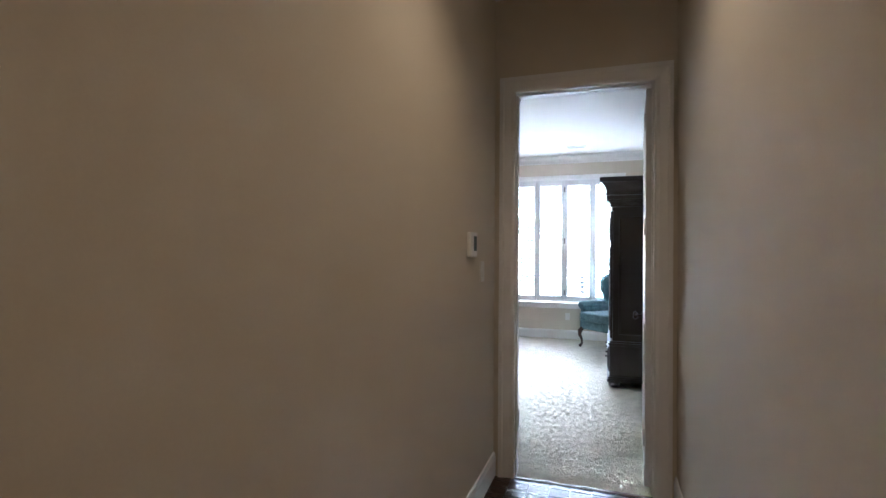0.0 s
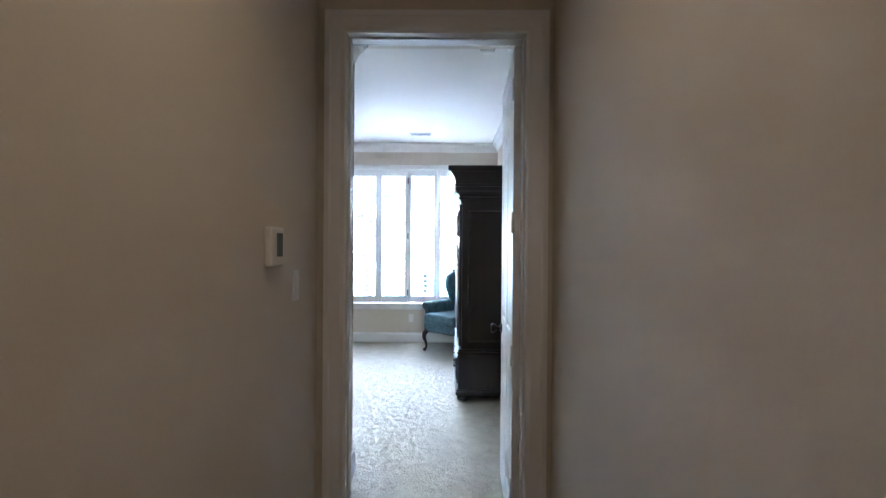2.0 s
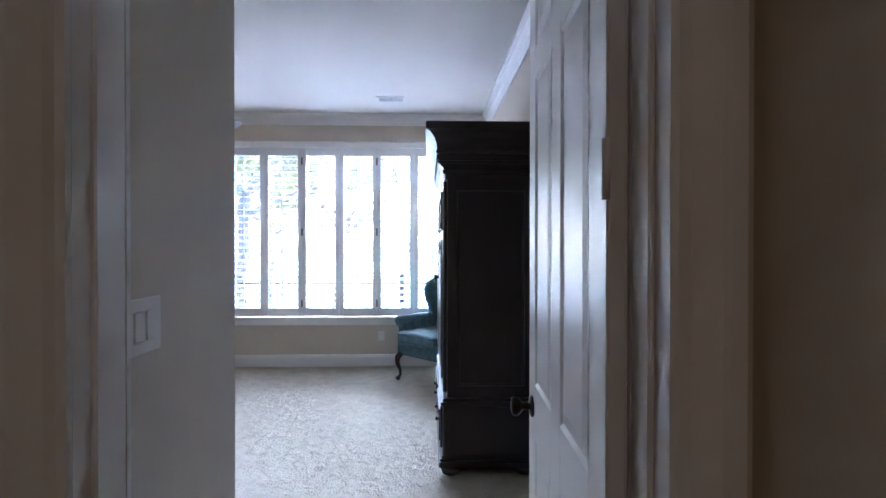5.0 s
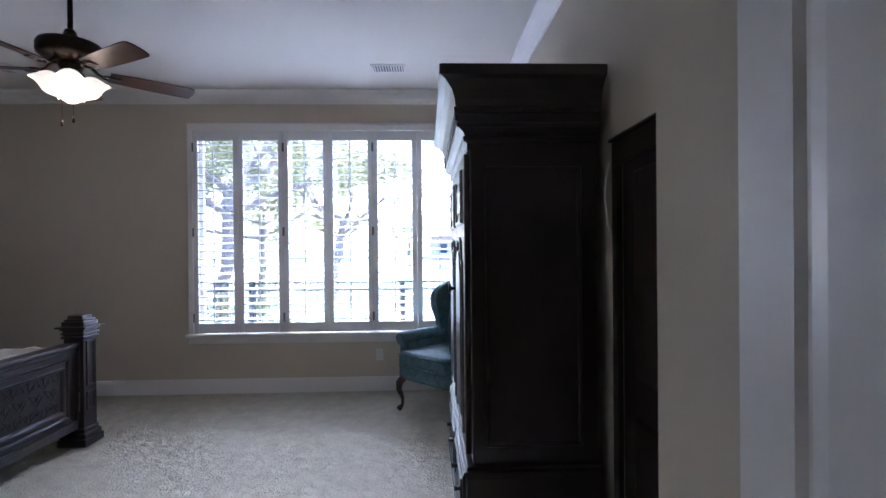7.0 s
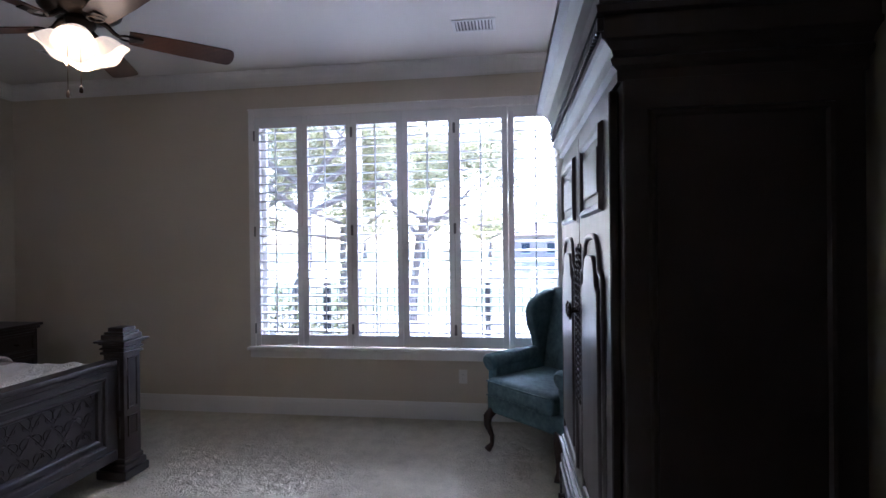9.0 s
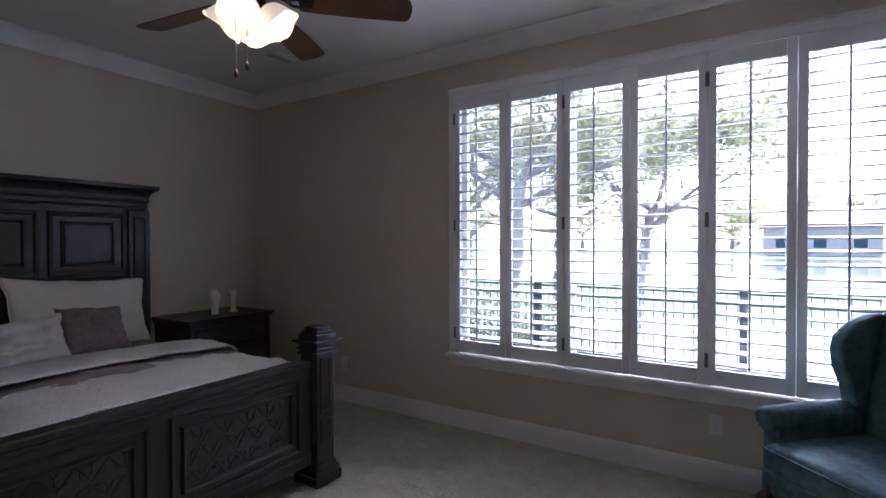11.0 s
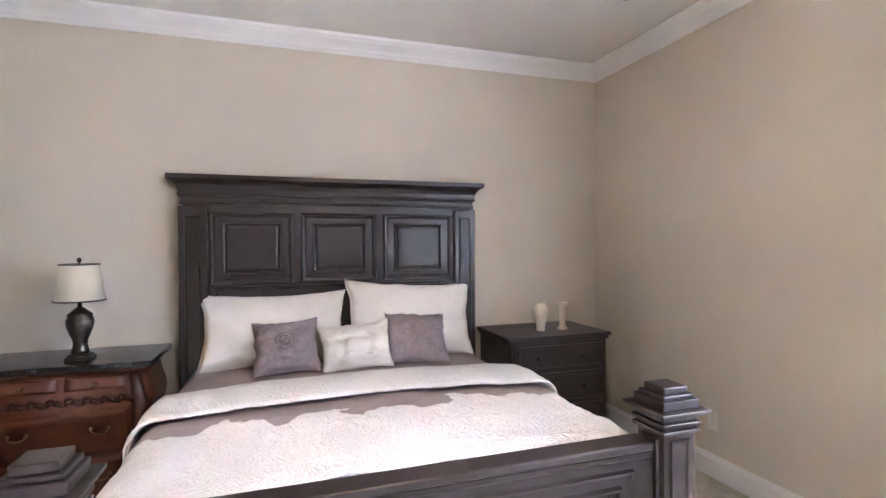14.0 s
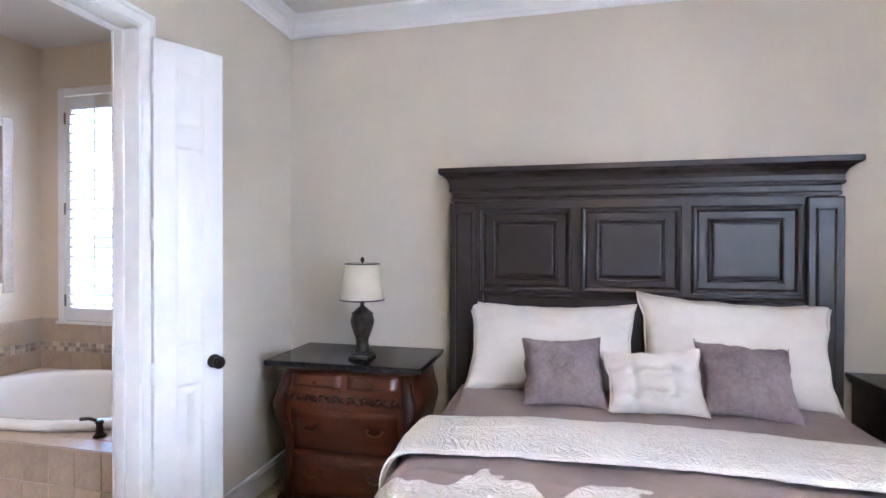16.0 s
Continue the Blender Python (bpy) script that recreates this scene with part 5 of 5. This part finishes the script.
def vent(x0, x1, y0, y1):
    v = thing("ceiling_vent", ((x0 + x1) / 2, (y0 + y1) / 2, H), "white louvred ceiling air vent", "ceiling vent", "ceiling vents")
    bm = bmesh.new()
    f = 0.022
    for b in ((x0, x1, y0, y0 + f), (x0, x1, y1 - f, y1), (x0, x0 + f, y0 + f, y1 - f), (x1 - f, x1, y0 + f, y1 - f)):
        box(bm, *b, H - 0.010, H - 0.001, 0.002)
    part("frame", bm, M["grille"], v)
    # flat grey sheet in place of the shaded duct
    part("backing", B(x0 + f, x1 - f, y0 + f, y1 - f, H - 0.003, H - 0.0012), M["shadow_box"], v)
    n = 11
    for k in range(n):
        x = x0 + f + (k + 0.5) * (x1 - x0 - 2 * f) / n
        bm = B(-0.007, 0.007, y0 + f, y1 - f, -0.001, 0.001)
        bmesh.ops.transform(bm, matrix=pose(x, 0, H - 0.008, 0, 30 if k < n / 2 else -30, 0), verts=bm.verts[:])
        part("slat", bm, M["grille"], v)


vent(-0.04, 0.265, 4.58, 4.78)
vent(-3.30, -3.09, 4.57, 4.84)
sd = thing("smoke_detector", (0.80, 1.66, H), "white round smoke detector on the ceiling", "smoke detector")
part("base", lathe([(0.068, -0.012), (0.070, 0.0)], (0.80, 1.66, H - 0.001)), M["plastic"], sd)
part("cap", lathe([(0.02, -0.042), (0.05, -0.038), (0.060, -0.026), (0.062, -0.0125)], (0.80, 1.66, H - 0.001)), M["plastic"], sd)

# ---- bathroom ----
tub = thing("bathtub", (-3.80, -0.20, 0), "white oval bathtub set in a tiled deck", "bathtub")
DKZ, DKX = 0.560, -3.20
bm = bmesh.new()
n = 48
prof = [(1.0, 0.0), (1.02, 0.025), (1.0, 0.045), (0.96, 0.05), (0.90, 0.045), (0.86, 0.02), (0.82, -0.08), (0.76, -0.25), (0.66, -0.38), (0.5, -0.42), (0.2, -0.425)]
rings = []
for s, z in prof:
    rings.append([bm.verts.new((-3.79 + 0.50 * s * math.copysign(abs(math.cos(i * math.tau / n)) ** 0.85, math.cos(i * math.tau / n)),
                                -0.19 + 0.86 * s * math.copysign(abs(math.sin(i * math.tau / n)) ** 0.85, math.sin(i * math.tau / n)), DKZ + 0.004 + z)) for i in range(n)])
for a, b in zip(rings, rings[1:]):
    for i in range(n):
        bm.faces.new((a[i], a[(i + 1) % n], b[(i + 1) % n], b[i])).smooth = True
bm.faces.new(rings[-1])
bmesh.ops.recalc_face_normals(bm, faces=bm.faces[:])
part("basin", bm, M["tub"], tub)
part("drain", lathe([(0.035, 0.0), (0.035, 0.004), (0.02, 0.006)], (-3.79, -0.19, DKZ - 0.42), 16), M["bronze"], tub, "dark drain cap")
part("rim", tube([(-3.79 + 0.497 * math.copysign(abs(math.cos(i * math.tau / n)) ** 0.85, math.cos(i * math.tau / n)), -0.19 + 0.857 * math.copysign(abs(math.sin(i * math.tau / n)) ** 0.85, math.sin(i * math.tau / n)), DKZ + 0.03) for i in range(n + 1)], 0.022, 10, caps=False), M["tub"], tub)
fa = thing("tub_faucet", (-3.33, 0.50, DKZ), "dark bronze bathtub tap on the tiled deck", "tap")
part("body", lathe([(0.030, 0.0), (0.030, 0.008), (0.018, 0.02), (0.015, 0.06), (0.020, 0.072), (0.012, 0.085)], (-3.33, 0.50, DKZ + 0.004)), M["bronze"], fa)
part("lever", tube([(-3.33, 0.50, DKZ + 0.078), (-3.33, 0.44, DKZ + 0.09), (-3.325, 0.39, DKZ + 0.084)], [0.009, 0.008, 0.010], 10), M["bronze"], fa)
deck = thing("tub_deck", (-3.80, -0.2, 0), "tan travertine tiled deck round the bathtub", "tub surround")
bm = bmesh.new()
box(bm, DKX - 0.10, DKX - 0.006, -1.225, YS - 0.125, 0.0, DKZ - 0.006)
box(bm, XW + 0.004, XW + 0.10, -1.225, YS - 0.125, 0.0, DKZ - 0.006)
box(bm, XW + 0.10, DKX - 0.10, -1.225, -1.05, 0.0, DKZ - 0.006)
box(bm, XW + 0.10, DKX - 0.10, 0.67, YS - 0.125, 0.0, DKZ - 0.006)
part("core", bm, M["grout"], deck)
bm = bmesh.new()
ring_o, ring_i = [], []
for i in range(n):
    c, s = math.cos(i * math.tau / n), math.sin(i * math.tau / n)
    ring_i.append(bm.verts.new((-3.79 + 0.49 * math.copysign(abs(c) ** 0.85, c), -0.19 + 0.85 * math.copysign(abs(s) ** 0.85, s), DKZ - 0.002)))
    q = max(abs(c) / 0.593, abs(s) / 1.02)
    ring_o.append(bm.verts.new((-3.793 + c / q, -0.205 + s / q, DKZ - 0.002)))
for i in range(n):
    bm.faces.new((ring_i[i], ring_i[(i + 1) % n], ring_o[(i + 1) % n], ring_o[i]))
part("deck_slab", bm, M["tile"], deck, "tan stone deck top")


def tiles(parent, origin, du, dv, nu, nv, w, h, thick, normal, name="tile", material="tile"):
    """Bevelled tiles in a grid on one shared mesh."""
    bm = B(-w / 2, w / 2, -h / 2, h / 2, 0, thick, 0.002)
    du, dv, nn = Vector(du), Vector(dv), Vector(normal)
    rot = Matrix((du, dv, nn)).transposed().to_4x4()
    first = part(name, bm, M[material], parent)
    for i in range(nu):
        for j in range(nv):
            o = first if (i, j) == (0, 0) else first.copy()
            if o is not first:
                scene.collection.objects.link(o)
            o.matrix_basis = Matrix.Translation(Vector(origin) + du * (i + 0.5) * (w + 0.004) + dv * (j + 0.5) * (h + 0.004)) @ rot
            if parent in ORIGIN:
                o.matrix_parent_inverse = ORIGIN[parent]


tiles(deck, (DKX - 0.007, -1.22, 0.005), (0, 1, 0), (0, 0, 1), 13, 3, 0.152, 0.178, 0.008, (1, 0, 0))
tiles(deck, (DKX - 0.10, -1.22, DKZ - 0.004), (0, 1, 0), (-1, 0, 0), 13, 1, 0.152, 0.02, 0.007, (0, 0, 1), "edge_tile")
spl = thing("tile_backsplash", (XW, -0.2, DKZ), "tan tile backsplash with a mosaic border over the bathtub", "backsplash")
part("backing", B(XW + 0.001, XW + 0.006, -1.222, YS - 0.13, DKZ - 0.006, 0.950), M["grout"], spl)
part("backing", B(XW + 0.006, -3.0, -1.229, -1.224, DKZ - 0.006, 0.950), M["grout"], spl)
for z, h in ((DKZ + 0.002, 0.132), (0.775, 0.168)):
    tiles(spl, (XW + 0.004, -1.22, z), (0, 1, 0), (0, 0, 1), 7, 1, 0.285, h, 0.008, (1, 0, 0))
    tiles(spl, (-3.02, -1.2255, z), (-1, 0, 0), (0, 0, 1), 4, 1, 0.30, h, 0.008, (0, 1, 0))
for j in range(2):
    tiles(spl, (XW + 0.004, -1.22, 0.700 + 0.036 * j), (0, 1, 0), (0, 0, 1), 52, 1, 0.034, 0.030, 0.010, (1, 0, 0), "mosaic_tile", "mosaic")
    tiles(spl, (-3.05, -1.2255, 0.700 + 0.036 * j), (-1, 0, 0), (0, 0, 1), 34, 1, 0.034, 0.030, 0.010, (0, 1, 0), "mosaic_tile", "mosaic")
pf = thing("wall_mirror", (-3.85, -1.23, 1.2), "framed mirror with tan stone border on the bathroom wall", "mirror")
bm = bmesh.new()
for b in ((-4.175, -4.10, 1.17, 2.455), (-3.40, -3.325, 1.17, 2.455), (-4.10, -3.40, 2.38, 2.455), (-4.10, -3.40, 1.17, 1.245)):
    box(bm, b[0], b[1], -1.229, -1.205, b[2], b[3], 0.004)
part("frame", bm, M["tile"], pf)
part("glass", B(-4.10, -3.40, -1.228, -1.222, 1.245, 2.38), M["mirror"], pf, "mirror glass")
tiles(bath_floor, (-3.19, -1.22, -0.006), (1, 0, 0), (0, 1, 0), 8, 6, 0.32, 0.32, 0.008, (0, 0, 1), "floor_tile")
tiles(hall_floor, (HL, -2.6, -0.012), (1, 0, 0), (0, 1, 0), 9, 2, 0.118, 1.29, 0.012, (0, 0, 1), "plank", "hall_wood")
tiles(hall_floor, (HL, -5.19, -0.012), (1, 0, 0), (0, 1, 0), 9, 2, 0.118, 1.29, 0.012, (0, 0, 1), "plank", "hall_wood")

# ---- outdoors ----
setting("ground", B(-400, 400, YN + 0.17, 800, -0.6, -0.32), M["grass"], "sunlit green lawn reaching the horizon", "lawn")
setting("ground_south", B(-400, 400, -800, YN + 0.17, -0.6, -0.33), M["grass"], "green lawn round the house", "lawn")
setting("pavement", B(-9, 9, YN + 0.16, 14.0, -0.32, -0.22, 0.01), M["patio"], "pale concrete patio outside the window", "patio")
fence = thing("fence", (0, 8.4, -0.22), "black wrought iron fence at the edge of the patio", "fence")
GZ = -0.22
fp = None
for z in (0.02, 0.77, 0.89):
    part("rail", B(-9, 9, 8.385, 8.415, z, z + 0.022), M["iron"], fence)
for k in range(161):
    x = -8.9 + k * 0.111
    if fp is None:
        fp = part("picket", B(-0.0045, 0.0045, -0.0045, 0.0045, GZ, 0.925), M["iron"], fence)
        fp.location += Vector((x, 8.4, 0))
    else:
        o = fp.copy()
        scene.collection.objects.link(o)
        o.location.x = x
for x in (-7.2, -4.8, -2.4, 0.035, 2.45, 4.9):
    bm = B(x - 0.04, x + 0.04, 8.36, 8.44, GZ, 0.94, 0.004)
    box(bm, x - 0.05, x + 0.05, 8.35, 8.45, 0.9402, 0.955, 0.004)
    part("post", bm, M["iron"], fence)


def limb(bm, p, d, r, length, depth, rnd, tips):
    """A forking branch."""
    pts, rad = [p], [r]
    q, v = p.copy(), d.normalized()
    for k in range(4):
        v = (v + Vector((rnd.uniform(-0.25, 0.25), rnd.uniform(-0.25, 0.25), rnd.uniform(-0.12, 0.2)))).normalized()
        q = q + v * length / 4
        pts.append(q.copy())
        rad.append(r * (1 - 0.13 * (k + 1)))
        if depth <= 1:
            tips.append(q.copy())
    tube(pts, rad, 8 if depth > 1 else 5, bm, False)
    if depth:
        for _ in range(3 if depth > 1 else 4):
            i = rnd.randint(2, 4)
            w = (v + Vector((rnd.uniform(-1, 1), rnd.uniform(-1, 1), rnd.uniform(-0.35, 0.6)))).normalized()
            limb(bm, pts[i], w, rad[i] * 0.62, length * 0.68, depth - 1, rnd, tips)


def tree(x, y, r, fork, spread, seed, leaves, label, leaf=0.05):
    rnd = random.Random(seed)
    t = thing("tree", (x, y, -0.32), label, "tree", "garden trees")
    bm = bmesh.new()
    tips = []
    lean = Vector((rnd.uniform(-0.08, 0.14), rnd.uniform(-0.05, 0.1), 1))
    pts = [Vector((x, y, -0.35)) + lean * (k / 6 * (fork + 0.35)) + Vector((rnd.uniform(-0.05, 0.05), rnd.uniform(-0.05, 0.05), 0)) * (k > 0) for k in range(7)]
    tube(pts, [r * 1.5, r * 1.1, r, r * 0.95, r * 0.9, r * 0.88, r * 0.86], 14, bm)
    for k in range(6):
        a = k / 6 * math.tau + rnd.uniform(-0.3, 0.3)
        limb(bm, pts[-1 if k % 2 else -2], Vector((math.cos(a), math.sin(a), rnd.uniform(0.1, 0.8))), r * 0.55, spread, 3, rnd, tips)
    part("trunk", bm, M["bark"], t)
    v, f = [], []
    for _ in range(leaves):
        c = rnd.choice(tips) + Vector((rnd.gauss(0, 0.16), rnd.gauss(0, 0.16), rnd.gauss(-0.03, 0.14)))
        a = Vector((rnd.uniform(-1, 1), rnd.uniform(-1, 1), rnd.uniform(-0.7, 0.4))).normalized()
        b = a.cross(Vector((rnd.uniform(-1, 1), rnd.uniform(-1, 1), 1))).normalized()
        s = leaf * rnd.uniform(0.6, 1.3)
        i = len(v)
        v += [c - a * s, c + b * s * 0.42, c + a * s, c - b * s * 0.42]
        f.append((i, i + 1, i + 2, i + 3))
    me = bpy.data.meshes.new("crown")
    me.from_pydata([tuple(q) for q in v], [], f)
    me.materials.append(M["leaf"])
    o = new("crown", me)
    o.parent = t
    o.matrix_parent_inverse = ORIGIN[t]
    return t


tree(-3.60, 10.0, 0.13, 2.6, 2.0, 5, 30000, "live oak with rough bark and spreading limbs beyond the fence", 0.055)
tree(-4.6, 15.5, 0.11, 2.2, 2.3, 11, 22000, "leafy oak with pale green crown behind the fence", 0.06)
tree(-1.9, 12.2, 0.10, 2.1, 1.7, 23, 17000, "young oak with olive leaves behind the fence", 0.05)
tree(-6.6, 12.6, 0.13, 2.2, 2.0, 27, 20000, "live oak with a broad olive crown beyond the fence", 0.055)
tree(-10.5, 16.0, 0.15, 2.2, 2.4, 17, 16000, "leafy oak with dense green crown beyond the fence", 0.07)
rnd = random.Random(8)
v, f = [], []
for _ in range(9000):
    cx = rnd.choice((-6.1, -5.2, -4.6, -3.9, -3.0, -2.5)) + rnd.gauss(0, 0.28)
    c = Vector((cx, 9.05 + rnd.gauss(0, 0.18), -0.30 + abs(rnd.gauss(0, 0.62)) * (0.75 + 0.25 * math.sin(cx * 5))))
    a = Vector((rnd.uniform(-1, 1), rnd.uniform(-1, 1), rnd.uniform(-0.7, 0.9))).normalized()
    b = a.cross(Vector((rnd.uniform(-1, 1), rnd.uniform(-1, 1), 1))).normalized()
    q = 0.045 * rnd.uniform(0.6, 1.3)
    i = len(v)
    v += [tuple(c - a * q), tuple(c + b * q * 0.42), tuple(c + a * q), tuple(c - b * q * 0.42)]
    f.append((i, i + 1, i + 2, i + 3))
me = bpy.data.meshes.new("shrubs")
me.from_pydata(v, [], f)
me.materials.append(M["leaf"])
tagged(new("shrubs", me), "loose green shrubs along the iron fence", "shrub", "", "stuff")
setting("water", B(-300, 300, 26, 60, -0.318, -0.30), M["water"], "calm lake beyond the lawn", "water")


def house(x, y, w, d, h, label):
    hs = thing("house", (x, y, -0.32), label, "house", "far houses")
    z0 = -0.32
    part("wall", B(x - w / 2, x + w / 2, y, y + d, z0, z0 + h), M["stucco"], hs)
    bm = bmesh.new()
    e = 0.6
    vs = [bm.verts.new(p) for p in ((x - w / 2 - e, y - e, z0 + h), (x + w / 2 + e, y - e, z0 + h), (x + w / 2 + e, y + d + e, z0 + h), (x - w / 2 - e, y + d + e, z0 + h),
                                    (x - w / 2 + d / 2, y + d / 2, z0 + h + d * 0.26), (x + w / 2 - d / 2, y + d / 2, z0 + h + d * 0.26))]
    for q in ((0, 1, 5, 4), (1, 2, 5), (2, 3, 4, 5), (3, 0, 4), (3, 2, 1, 0)):
        bm.faces.new([vs[k] for k in q])
    part("roof", bm, M["roof"], hs)
    n = int(w / 3.2)
    for k in range(n):
        cx = x - w / 2 + (k + 0.5) * w / n
        for s in range(max(1, int(h / 3.0))):
            wz = z0 + 0.9 + s * 3.0
            if k == n // 2 and s == 0:
                bm = lathe([(1.0, -0.03), (1.0, 0.03)], n=24)
                bmesh.ops.transform(bm, matrix=pose(cx, y - 0.02, z0 + 2.0, 90), verts=bm.verts[:])
                box(bm, cx - 1.0, cx + 1.0, y - 0.05, y + 0.01, z0, z0 + 2.0)
                part("archway", bm, M["far_glass"], hs, "dark arched entrance")
            else:
                wi = part("window", B(cx - 0.6, cx + 0.6, y - 0.04, y + 0.02, wz, wz + 1.4), M["far_glass"], hs)
                part("window_frame", B(cx - 0.7, cx + 0.7, y - 0.06, y + 0.01, wz - 0.12, wz - 0.002), M["trim"], wi)


house(12, 74, 22, 10, 3.4, "pale stucco house with clay tile roof across the lake")
house(-64, 88, 24, 11, 5.8, "two-storey pale stucco house across the lake")
house(46, 88, 20, 10, 3.6, "low stucco house with clay tile roof across the lake")
for i, (x, y, s) in enumerate(((-14, 84, 3.2), (3, 104, 4.2), (13, 108, 4.2), (24, 106, 4.0), (33, 96, 3.4), (-3, 92, 3.6), (-26, 90, 3.8), (-40, 74, 3.2))):
    tree(x, y, 0.3, 3.0, s, 30 + i, 4500, "far leafy tree beside the houses across the lake", 0.22)
